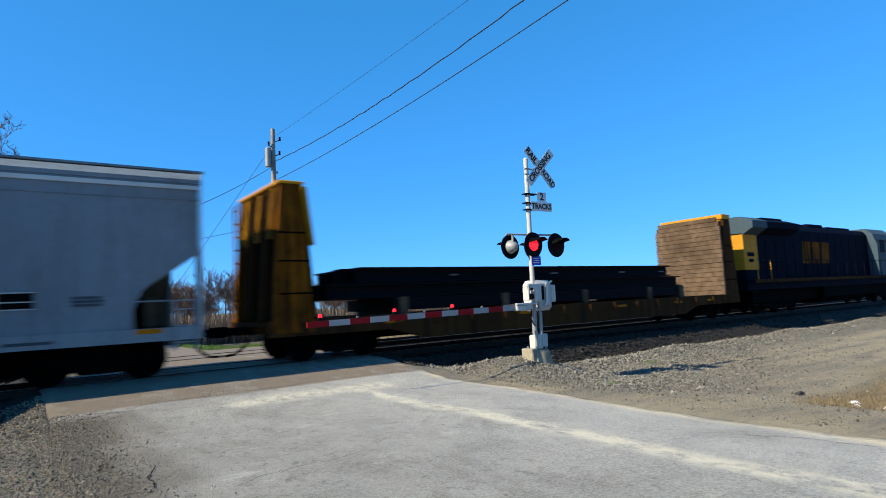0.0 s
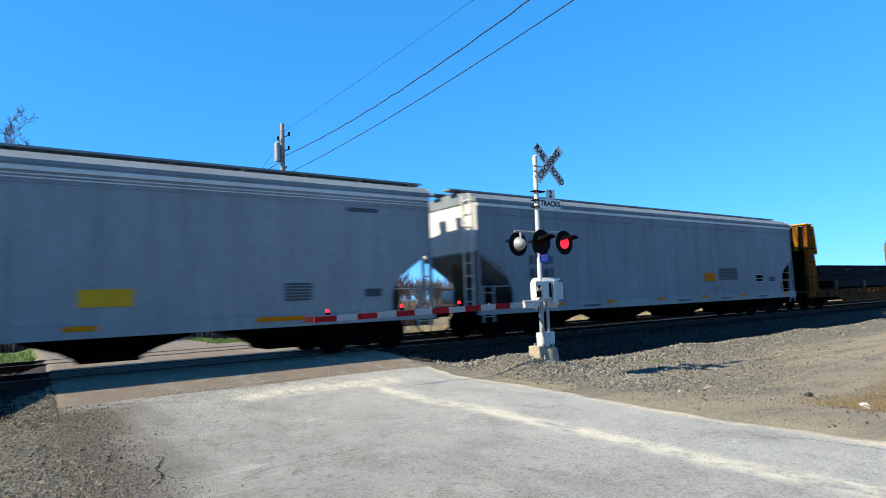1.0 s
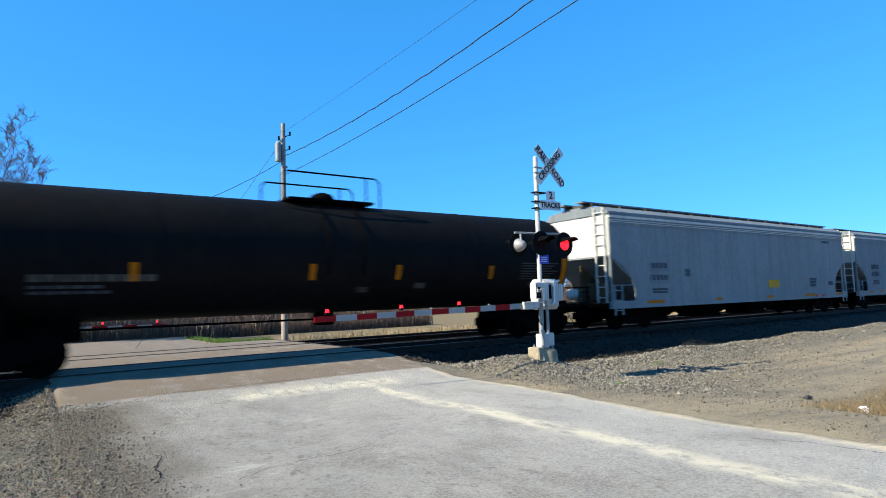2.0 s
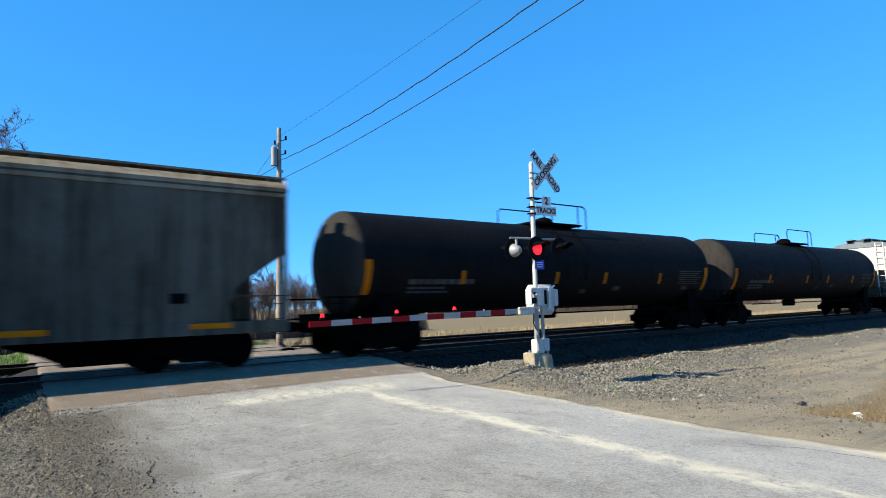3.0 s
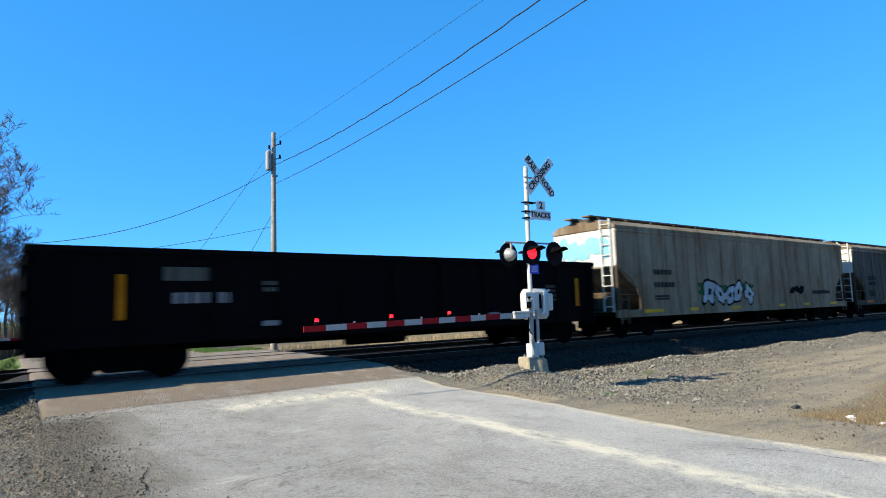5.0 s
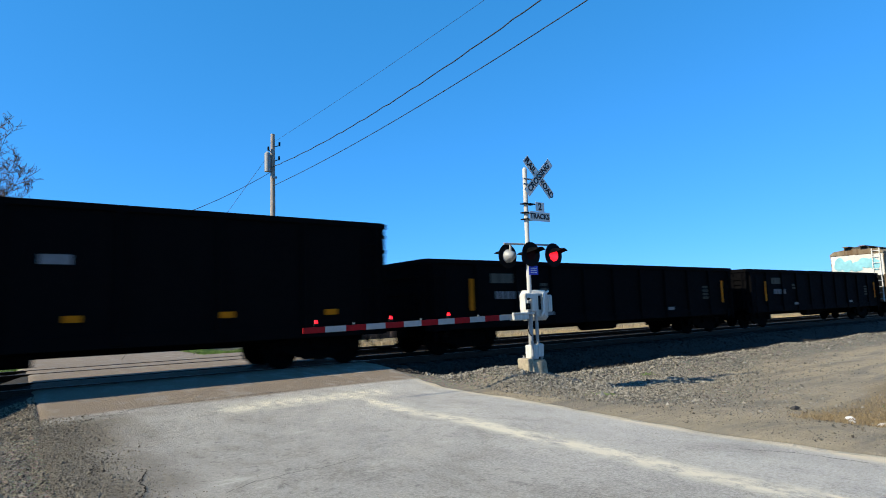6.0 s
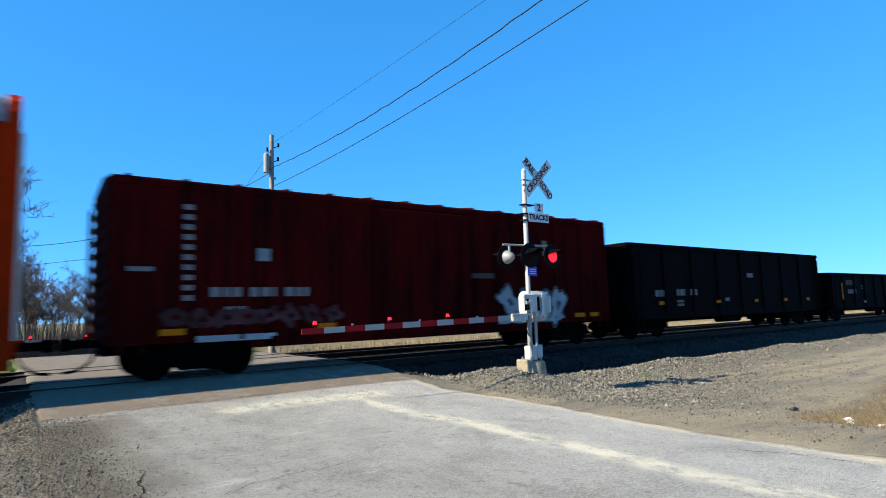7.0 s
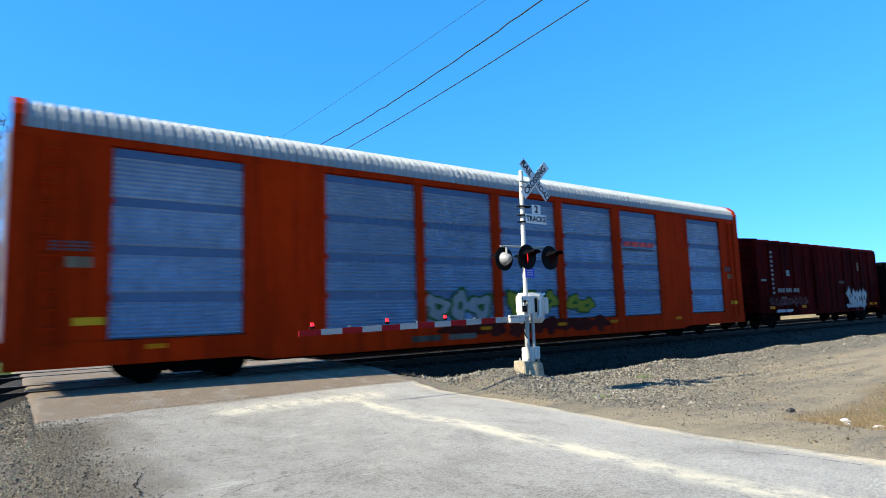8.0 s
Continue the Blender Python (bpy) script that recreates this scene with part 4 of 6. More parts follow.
def shared(name, me, parent, m, label=""):
    ob = new(name, me)
    ob.parent = parent
    ob.matrix_local = m
    return tagged(ob, label)


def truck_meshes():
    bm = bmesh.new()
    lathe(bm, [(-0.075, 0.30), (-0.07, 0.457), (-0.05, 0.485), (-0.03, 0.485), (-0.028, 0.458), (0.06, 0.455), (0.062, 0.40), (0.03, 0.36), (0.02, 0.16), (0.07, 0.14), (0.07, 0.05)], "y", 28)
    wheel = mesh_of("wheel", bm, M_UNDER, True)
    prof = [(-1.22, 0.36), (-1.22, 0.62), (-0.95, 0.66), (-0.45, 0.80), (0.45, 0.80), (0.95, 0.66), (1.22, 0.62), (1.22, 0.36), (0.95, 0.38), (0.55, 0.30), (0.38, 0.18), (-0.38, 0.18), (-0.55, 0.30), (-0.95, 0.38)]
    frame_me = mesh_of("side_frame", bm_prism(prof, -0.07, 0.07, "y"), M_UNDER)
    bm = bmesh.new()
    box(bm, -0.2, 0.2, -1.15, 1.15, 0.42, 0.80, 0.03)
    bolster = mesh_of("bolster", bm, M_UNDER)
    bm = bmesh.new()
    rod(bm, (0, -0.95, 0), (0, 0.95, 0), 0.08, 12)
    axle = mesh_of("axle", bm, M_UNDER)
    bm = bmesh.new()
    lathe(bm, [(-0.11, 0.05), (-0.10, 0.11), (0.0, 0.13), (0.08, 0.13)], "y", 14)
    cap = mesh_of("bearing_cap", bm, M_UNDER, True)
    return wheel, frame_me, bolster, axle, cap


WHEEL, SIDE_FRAME, BOLSTER, AXLE, CAP = truck_meshes()


def truck(car, x, axles=(-0.89, 0.89)):
    t = new("truck")
    t.parent = car
    t.location = (x, 0, 0)
    tagged(t, "black two-axle truck" if len(axles) == 2 else "black three-axle truck")
    for a in axles:
        shared("axle", AXLE, t, pose(a, 0, 0.457))
        for s in (-1, 1):
            shared("wheel", WHEEL, t, pose(a, s * 0.755, 0.457, 0, 0, 0 if s < 0 else 180))
            shared("bearing_cap", CAP, t, pose(a, s * 1.03, 0.50, 0, 0, 0 if s < 0 else 180))
    for s in (-1, 1):
        sc = (axles[-1] - axles[0]) / 1.78
        shared("side_frame", SIDE_FRAME, t, pose(0, s * 1.0, 0) @ Matrix.Diagonal((sc, 1, 1, 1)))
    shared("bolster", BOLSTER, t, pose(0, 0, 0))
    return t


def coupler(car, x, s):
    bm = bmesh.new()
    box(bm, min(x, x + s * 0.62), max(x, x + s * 0.62), -0.09, 0.09, 0.74, 0.92, 0.02)
    box(bm, min(x + s * 0.5, x + s * 0.78), max(x + s * 0.5, x + s * 0.78), -0.2, 0.16, 0.70, 0.96, 0.04)
    part("coupler", bm, M_UNDER, car, "black steel coupler")
    bm = bmesh.new()
    pts = [(x, -0.35, 0.8), (x + s * 0.2, -0.33, 0.45), (x + s * 0.45, -0.3, 0.27), (x + s * 0.7, -0.28, 0.25)]
    for a, b in zip(pts, pts[1:]):
        rod(bm, a, b, 0.03, 6)
    part("air_hose", bm, M_UNDER, car, "hanging black air hose")


def start_car(name, label, x0, x1, trucks=1.9, category="freight car"):
    car = thing(name, label, category, "cars of the train", at=pose((x0 + x1) / 2, TRACK_Y[0], 0))
    h = (x1 - x0) / 2
    TRAIN.append((car, (x0 + x1) / 2))
    if trucks:
        for s in (-1, 1):
            truck(car, s * (h - trucks))
            coupler(car, s * h, s)
    return car, h


def mark(car, name, x, z, w, h, material, y=-1.56, label=""):
    """A flat painted patch on the near side."""
    return part(name, bm_box(x - w / 2, x + w / 2, y - 0.004, y + 0.004, z - h / 2, z + h / 2), material, car, label)


def lines_of(car, x, z, w, h, rows, material, seed, y=-1.56, gap=0.5):
    """Unreadable stencils: rows of short bars."""
    r = random.Random(seed)
    for k in range(rows):
        zz = z - k * h * (1 + gap)
        a = x
        while a < x + w - 0.03:
            b = min(x + w, a + h * r.uniform(0.7, 1.3))
            mark(car, "stencil_bar", (a + b) / 2, zz, (b - a) * 0.8, h, material, y)
            a = b + h * 0.12


def spray(car, x, z, w, h, n, material, edge, seed, y=-1.56):
    """Sprayed bubble letters: for each a dark outline, its fill and a gap in it."""
    rr = random.Random(seed)
    for k in range(n):
        cx = x + w * (k + 0.5) / n + rr.uniform(-0.1, 0.1) * w / n
        cz = z + rr.uniform(-0.12, 0.12) * h
        a, b, tilt = w / n * rr.uniform(0.42, 0.58), h * rr.uniform(0.36, 0.52), rr.uniform(-0.4, 0.4)
        f1, f2, p1 = rr.choice((2, 3, 4)), rr.choice((5, 6, 7)), rr.uniform(0, 6)
        for name, mat_, grow, dy, lab in (("graffiti_outline", edge, 1.22, 0.0, ""), ("graffiti", material, 1.0, -0.004, "sprayed letter nobody can read"), ("graffiti_gap", edge, 0.3, -0.007, "")):
            bm = bmesh.new()
            vs = []
            for i in range(26):
                t = 2 * math.pi * i / 26
                q = 1 + 0.22 * math.sin(f1 * t + p1) + 0.12 * math.sin(f2 * t + 2 * k)
                px, pz = a * q * grow * math.cos(t), b * q * grow * math.sin(t)
                vs.append(bm.verts.new((cx + px + tilt * pz + (0.1 * a if grow < 0.5 else 0), y + dy - 0.0008 * k, cz + pz)))
            bm.faces.new(vs)
            part(name, bm, mat_, car, lab)


def ladder(car, x, y, z0, z1, material, along="x", rungs=6, w=0.42):
    lad = new("ladder")
    lad.parent = car
    lad.matrix_local = pose(x, y, 0, 0, 0, 0 if along == "x" else 90)
    tagged(lad, "steel ladder")
    for s in (-1, 1):
        part("rail", bm_box(s * w / 2 - 0.025, s * w / 2 + 0.025, -0.02, 0.02, z0, z1), material, lad)
    for k in range(rungs):
        z = z0 + (z1 - z0) * (k + 0.5) / rungs
        part("rung", bm_box(-w / 2, w / 2, -0.015, 0.015, z - 0.015, z + 0.015), material, lad)


def frustum(bm, x, top_w, bot_w, top_d, bot_d, z1, z0):
    t = [bm.verts.new((x + sx * top_w / 2, sy * top_d / 2, z1)) for sx, sy in ((-1, -1), (1, -1), (1, 1), (-1, 1))]
    b = [bm.verts.new((x + sx * bot_w / 2, sy * bot_d / 2, z0)) for sx, sy in ((-1, -1), (1, -1), (1, 1), (-1, 1))]
    bm.faces.new(t), bm.faces.new(b[::-1])
    for i in range(4):
        bm.faces.new((t[i], b[i], b[(i + 1) % 4], t[(i + 1) % 4]))
    bmesh.ops.recalc_face_normals(bm, faces=bm.faces)


def covered_hopper(label, x0, x1, body_mat, sill_mat, roof_mat, end_mat, eave=4.25, walk_z=4.82, outlets=4, stripes=True, ribs=False, under=None, triple=False):
    car, h = start_car("covered_hopper", label, x0, x1, 1.95)
    under = under or body_mat
    e = h - 0.06
    prof = [(-e, eave), (-e, 2.66), (-e + 0.30, 2.52), (-e + 0.80, 2.22), (-e + 1.15, 1.85), (-e + 1.32, 1.45), (-e + 1.30, 1.06),
            (e - 1.30, 1.06), (e - 1.32, 1.45), (e - 1.15, 1.85), (e - 0.80, 2.22), (e - 0.30, 2.52), (e, 2.66), (e, eave)]
    for s in (-1, 1):
        part("side_sheet", bm_prism(prof, s * 1.50, s * 1.54, "y"), body_mat, car, "")
    inner = [(-e, eave), (-e, 2.66), (-e + 2.3, 1.06), (e - 2.3, 1.06), (e, 2.66), (e, eave)]
    part("body", bm_prism(inner, -1.50, 1.50, "y"), under, car, "")
    # end sheets set whiter than the sides, sunlight put into the colour
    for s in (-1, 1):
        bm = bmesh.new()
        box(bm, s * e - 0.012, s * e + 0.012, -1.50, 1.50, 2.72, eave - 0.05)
        part("end_panel", bm, end_mat, car, "end sheet whitened for its sunlight")
    part("roof", bm_prism([(-1.56, eave - 0.02), (-1.56, eave + 0.07), (-1.30, eave + 0.26), (-0.5, eave + 0.36), (0.5, eave + 0.36), (1.30, eave + 0.26), (1.56, eave + 0.07), (1.56, eave - 0.02)], -e - 0.05, e + 0.05), roof_mat, car, "")
    for s in (-1, 1):
        part("eave_rail", bm_box(-e, e, s * 1.545 - 0.03, s * 1.545 + 0.03, eave - 0.16, eave - 0.07), end_mat if stripes else roof_mat, car, "light eave rail")
        if stripes:
            part("eave_rail", bm_box(-e, e, s * 1.545 - 0.015, s * 1.545 + 0.015, eave - 0.40, eave - 0.37), body_mat, car)
            for z in (0.22, 0.29) if triple else ():
                part("eave_rail", bm_box(-e, e, s * 1.543 - 0.02, s * 1.543 + 0.02, eave - z - 0.025, eave - z), end_mat, car)
        part("side_sill", bm_box(-h, h, s * 1.50 - 0.07, s * 1.50 + 0.07, 0.78, 1.06), sill_mat, car, "")
        for q in (-1, 1):
            part("end_post", bm_box(q * (h - 0.07) - 0.035, q * (h - 0.07) + 0.035, s * 1.5 - 0.04, s * 1.5 + 0.04, 0.9, 2.75), body_mat if stripes else M_GRIME, car)
            part("grab_rail", bm_box(min(q * h, q * (h - 1.35)), max(q * h, q * (h - 1.35)), s * 1.52 - 0.015, s * 1.52 + 0.015, 1.62, 1.65), body_mat if stripes else M_GRIME, car)
    for q in (-1, 1):
        ladder(car, q * (h - 0.36), -1.56, 0.55, 1.62, body_mat if stripes else M_GRIME, "x", 3)
        ladder(car, q * (h + 0.03), -1.15, 1.0, 4.5, end_mat, "y", 9)
        part("shear_plate", bm_box(min(q * (h - 2.1), q * (h - 0.35)), max(q * (h - 2.1), q * (h - 0.35)), 0.16, 0.20, 1.04, 2.60), M_GRIME, car, "dark upright plate over the end platform")
        part("end_platform", bm_box(min(q * h, q * (h - 1.6)), max(q * h, q * (h - 1.6)), -1.45, 1.45, 0.98, 1.04), M_GRIME, car)
        part("brake_valve", bm_box(q * (h - 0.8) - 0.25, q * (h - 0.8) + 0.25, -0.6, 0.1, 1.05, 1.75, 0.05), M_GRIME, car)
        bm = bmesh.new()
        rod(bm, (q * (h - 0.55), 0.3, 1.35), (q * (h - 0.55), 0.95, 1.35), 0.22, 14)
        part("air_tank", bm, M_WHITE, car)
    for q in (-0.46, 0.46):
        board = part("running_board", bm_box(-h - 0.28, h + 0.28, q - 0.2, q + 0.2, walk_z - 0.05, walk_z), roof_mat if not stripes else M_GREY, car, "grated running board")
    n = 12
    for k in range(n + 1):
        x = -h + 0.2 + (2 * h - 0.4) * k / n
        part("board_bracket", bm_box(x - 0.03, x + 0.03, -0.72, 0.72, eave + 0.30, walk_z - 0.05), M_OLDGREY, car)
    part("hatch", bm_box(-h + 0.8, h - 0.8, -0.26, 0.26, eave + 0.34, walk_z - 0.09, 0.04), roof_mat, car, "long trough hatch")
    pitch = (2 * h - 3.8) / outlets
    for k in range(outlets):
        x = -h + 1.9 + pitch * (k + 0.5)
        # chutes coloured near black for the shade below the sill
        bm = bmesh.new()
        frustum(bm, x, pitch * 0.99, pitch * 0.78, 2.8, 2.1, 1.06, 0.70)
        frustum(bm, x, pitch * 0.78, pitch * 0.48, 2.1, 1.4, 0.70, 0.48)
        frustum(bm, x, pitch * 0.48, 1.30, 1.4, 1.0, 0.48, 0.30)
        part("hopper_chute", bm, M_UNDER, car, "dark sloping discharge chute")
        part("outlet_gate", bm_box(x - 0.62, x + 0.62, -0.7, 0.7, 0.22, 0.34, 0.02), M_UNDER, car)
    if ribs:
        for k in range(1, 14):
            x = -e + 2 * e * k / 14
            part("side_seam", bm_box(x - 0.02, x + 0.02, -1.555, -1.53, 1.1, eave - 0.2), body_mat, car)
    return car, h


def make_hopper_one():
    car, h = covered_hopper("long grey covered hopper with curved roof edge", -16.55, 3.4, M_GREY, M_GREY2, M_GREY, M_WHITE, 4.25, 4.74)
    lines_of(car, -h + 2.1, 2.45, 1.1, 0.28, 2, M_DARKMARK, 1)
    lines_of(car, -h + 2.2, 1.62, 0.9, 0.10, 2, M_DARKMARK, 2)
    lines_of(car, 3.2, 2.15, 1.5, 0.05, 7, M_DARKMARK, 3)
    mark(car, "placard", 2.5, 1.80, 0.85, 0.34, M_ORANGEMARK, label="orange-yellow notice")
    mark(car, "stencil_bar", 6.6, 1.72, 0.56, 0.30, M_COAL)
    for z in (1.56, 1.70, 1.88):
        mark(car, "stencil_bar", 6.6, z, 0.58, 0.02, M_WHITE, -1.566)
    lines_of(car, 7.5, 1.75, 0.55, 0.05, 3, M_DARKMARK, 4)
    for x in (-8.2, -6.6, -4.0, -1.0, 2.0, 5.0, 8.9):
        mark(car, "reflector", x, 1.0, 0.5, 0.10, M_ORANGEMARK, -1.575)
    for x in (-5.0, 0.5, 3.6, 6.8):
        mark(car, "stencil_bar", x, 0.90, 0.8, 0.06, M_DARKMARK, -1.575)


def make_hopper_two():
    car, h = covered_hopper("tall pale grey covered hopper with sun-whitened ends", -38.05, -18.15, M_GREY2, M_GREY2, M_GREY, M_WHITE, 4.26, 4.80, triple=True)
    mark(car, "reporting_patch", -h + 2.9, 2.32, 1.15, 0.36, M_GREY)
    mark(car, "reporting_patch", -h + 2.9, 1.86, 1.15, 0.34, M_GREY)
    lines_of(car, -h + 2.4, 2.36, 1.0, 0.20, 1, M_DARKMARK, 5, -1.565)
    lines_of(car, -h + 2.4, 1.90, 1.0, 0.20, 1, M_DARKMARK, 6, -1.565)
    lines_of(car, -h + 2.4, 1.45, 1.0, 0.07, 2, M_DARKMARK, 7)
    lines_of(car, -h + 4.6, 2.2, 0.35, 0.05, 4, M_DARKMARK, 8)
    mark(car, "placard", 1.85, 1.58, 1.0, 0.36, M_YELLOWMARK, label="yellow notice")
    lines_of(car, 5.6, 1.8, 0.7, 0.05, 6, M_DARKMARK, 9)
    mark(car, "stencil_bar", 8.0, 1.55, 0.5, 0.2, M_DARKMARK)
    lines_of(car, 7.3, 3.75, 0.9, 0.04, 2, M_DARKMARK, 10)
    for x, w in ((-7.4, 1.1), (-3.0, 0.5), (1.4, 0.6), (5.5, 1.2), (8.9, 0.8)):
        mark(car, "reflector", x, 0.98, w, 0.11, M_ORANGEMARK, -1.575)
    for x in (6.2, 7.0):
        mark(car, "reflector", x, 0.92, 0.3, 0.14, M_REDMARK, -1.575)


def make_hopper_three():
    car, h = covered_hopper("dirty grey covered hopper with streaked sides", -97.65, -77.48, M_OLDGREY, M_OLDGREY, M_OLDTAN, M_WHITE, 4.18, 4.72, stripes=False, ribs=True)
    lines_of(car, -h + 2.1, 2.4, 1.2, 0.22, 2, M_SOOTMARK, 11)
    lines_of(car, -h + 2.1, 1.6, 1.0, 0.08, 3, M_SOOTMARK, 12)
    mark(car, "stencil_bar", 7.6, 1.6, 0.35, 0.22, M_COAL)
    for x in (-8.0, -5.2, -2.0, 1.5, 4.8, 8.3):
        mark(car, "reflector", x, 0.98, 0.9, 0.12, M_ORANGEMARK, -1.575)
    mark(car, "patch_panel", -1.0, 1.55, 1.6, 0.06, M_COAL)


def make_hopper_four():
    car, h = covered_hopper("rust-streaked tan covered hopper with sprayed graffiti", -119.9, -99.15, M_OLDTAN, M_OLDTAN, M_OLDTAN, M_WHITE, 4.18, 4.72, stripes=False, ribs=True)
    lines_of(car, -h + 2.3, 2.5, 1.2, 0.2, 1, M_SOOTMARK, 13)
    lines_of(car, -h + 2.3, 2.0, 1.4, 0.2, 1, M_SOOTMARK, 14)
    lines_of(car, -h + 2.3, 1.55, 1.0, 0.07, 2, M_SOOTMARK, 15)
    spray(car, -4.6, 1.65, 4.2, 0.95, 5, M_SPRAY, M_COAL, 5)
    spray(car, -4.9, 1.80, 4.6, 0.5, 4, M_SPRAYGREEN, M_SPRAYGREEN, 9, -1.546)
    spray(car, 3.4, 1.75, 1.6, 0.3, 3, M_COAL, M_COAL, 15)
    lines_of(car, 6.0, 1.6, 2.2, 0.18, 1, M_SOOTMARK, 17)
    for x, w in ((-8.2, 1.2), (-5.4, 0.6), (-2.0, 0.7), (2.4, 0.6), (5.2, 0.6), (8.5, 0.9)):
        mark(car, "reflector", x, 0.99, w, 0.13, M_YELLOWMARK, -1.575)
    # faded blue-green spray on the trailing end sheet
    bm = bmesh.new()
    r = random.Random(2)
    for k in range(5):
        cy, cz = -1.0 + 0.5 * k, 3.45 + 0.12 * math.sin(k * 2)
        vs = [bm.verts.new((-h + 0.03 - 0.002 * k, cy + 0.36 * math.cos(t) * (1 + 0.2 * math.sin(3 * t + k)), cz + 0.40 * math.sin(t) * (1 + 0.2 * math.sin(2 * t + k)))) for t in np.linspace(0, 6.28, 16)[:-1]]
        bm.faces.new(vs)
    part("graffiti", bm, M_SPRAYCYAN, car, "faded cyan spray on the end")


def arc_patch(car, name, x0, x1, a0, a1, r, zc, material, n=10):
    """A painted patch that follows the tank's round side; angles in degrees down from level."""
    bm = bmesh.new()
    prev = None
    for i in range(n + 1):
        a = radians(a0 + (a1 - a0) * i / n)
        y, z = -r * math.cos(a), zc - r * math.sin(a)
        pair = (bm.verts.new((x0, y, z)), bm.verts.new((x1, y, z)))
        if prev:
            bm.faces.new((prev[0], prev[1], pair[1], pair[0]))
        prev = pair
    return part(name, bm, material, car)


def make_tank_car(label, x0, x1, seed):
    car, h = start_car("tank_car", label, x0, x1, 1.95)
    e, r, zc = h - 0.58, 1.50, 2.56
    bm = bmesh.new()
    lathe(bm, [(-e + 0.56, r - 0.03), (-e + 0.56, r), (e - 0.56, r), (e - 0.56, r - 0.03)], "x", 56)
    tank = part("tank", bm, M_TANK, car, "round black tank shell", True)
    tank.location = (0, 0, zc)
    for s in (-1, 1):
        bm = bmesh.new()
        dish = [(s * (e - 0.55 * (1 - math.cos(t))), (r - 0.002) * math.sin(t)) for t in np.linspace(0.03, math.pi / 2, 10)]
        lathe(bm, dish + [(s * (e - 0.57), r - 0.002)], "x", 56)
        head = part("tank_head", bm, M_HEAD, car, "dusty dished tank head, paled for its sunlight", True)
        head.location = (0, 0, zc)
    for x in (-e + 1.0, -4.4, 0.0, 4.4, e - 1.0):
        bm = bmesh.new()
        lathe(bm, [(-0.03, r + 0.001), (-0.03, r + 0.008), (0.03, r + 0.008), (0.03, r + 0.001)], "x", 56)
        w = part("weld_seam", bm, M_TANK, car, "", True)
        w.location = (x, 0, zc)
    for s in (-1, 1):
        part("stub_sill", bm_box(min(s * h, s * (h - 3.6)), max(s * h, s * (h - 3.6)), -0.35, 0.35, 0.66, 1.15, 0.02), M_UNDER, car)
        part("saddle", bm_box(s * (h - 1.95) - 0.3, s * (h - 1.95) + 0.3, -1.2, 1.2, 0.8, 1.75, 0.04), M_UNDER, car)
        for q in (-1, 1):
            part("end_rail", bm_box(min(s * h, s * (h - 1.2)), max(s * h, s * (h - 1.2)), q * 1.42 - 0.02, q * 1.42 + 0.02, 1.55, 1.60), M_UNDER, car)
            part("side_walk", bm_box(min(s * h, s * (h - 1.5)), max(s * h, s * (h - 1.5)), q * 1.35 - 0.15, q * 1.35 + 0.15, 0.98, 1.03), M_UNDER, car)
        ladder(car, s * (h - 0.3), -1.42, 0.5, 1.6, M_UNDER, "x", 3)
        arc_patch(car, "reflector", s * (e - 0.68) - 0.10, s * (e - 0.68) + 0.10, 0, 38, r + 0.012, zc, M_ORANGEMARK)
    for x in (-4.9, -0.9, 1.6, 4.9):
        arc_patch(car, "reflector", x - 0.07, x + 0.07, 10, 26, r + 0.012, zc, M_ORANGEMARK)
    rr = random.Random(seed)
    for k, (a, b) in enumerate(((20, 26), (29, 32), (34, 37))):
        x = -e + 2.0
        while x < -e + (4.2 if k == 0 else 3.3):
            w = rr.uniform(0.12, 0.3)
            arc_patch(car, "stencil_bar", x, x + w, a, b, r + 0.008, zc, M_DARKMARK if k else M_OLDGREY, 3)
            x += w + 0.05
    for x, a in ((2.2, 30), (6.6, 30), (0.4, 34)):
        arc_patch(car, "stencil_bar", x, x + 0.35, a, a + 7, r + 0.008, zc, M_OLDGREY, 3)
    for k in range(7):
        arc_patch(car, "stencil_bar", e - 2.6, e - 1.0 - 0.15 * (k % 3), 6 + 3.2 * k, 7.3 + 3.2 * k, r + 0.008, zc, M_OLDGREY, 2)
    # top platform with its rails and dome
    p = new("platform")
    p.parent = car
    tagged(p, "dark walkway with bent guard rails")
    part("grating", bm_box(-1.25, 1.25, -0.75, 0.75, zc + r - 0.02, zc + r + 0.05), M_UNDER, p)
    bm = bmesh.new()
    lathe(bm, [(0, 0.34), (0.22, 0.34), (0.30, 0.28), (0.36, 0.12)], "z", 24)
    d = part("dome", bm, M_UNDER, p, "round valve dome", True)
    d.location = (0, 0, zc + r - 0.02)
    for s in (-1, 1):
        bm = bmesh.new()
        z0, z1 = zc + r - 0.12, zc + r + 0.70
        y = s * 0.85
        pts = [(-1.45, y, z0), (-1.45, y, z1 - 0.12), (-1.33, y, z1), (1.25, y, z1), (1.38, y, z1 - 0.12), (1.38, y, z0)]
        for a, b in zip(pts, pts[1:]):
            rod(bm, a, b, 0.024, 6)
        rod(bm, (0.95, y, z0), (0.95, y, z1), 0.022, 6)
        part("guard_rail", bm, M_UNDER, p, "bent pipe rail")
    for x in (-0.5, 0.5):
        bm = bmesh.new()
        for i in range(9):
            a = radians(70 - 80 * i / 8)
            b = radians(70 - 80 * (i + 1) / 8)
            rod(bm, (x, -(r + 0.06) * math.cos(a), zc + (r + 0.06) * math.sin(a)), (x, -(r + 0.06) * math.cos(b), zc + (r + 0.06) * math.sin(b)), 0.02, 6)
        part("ladder_rail", bm, M_UNDER, p)
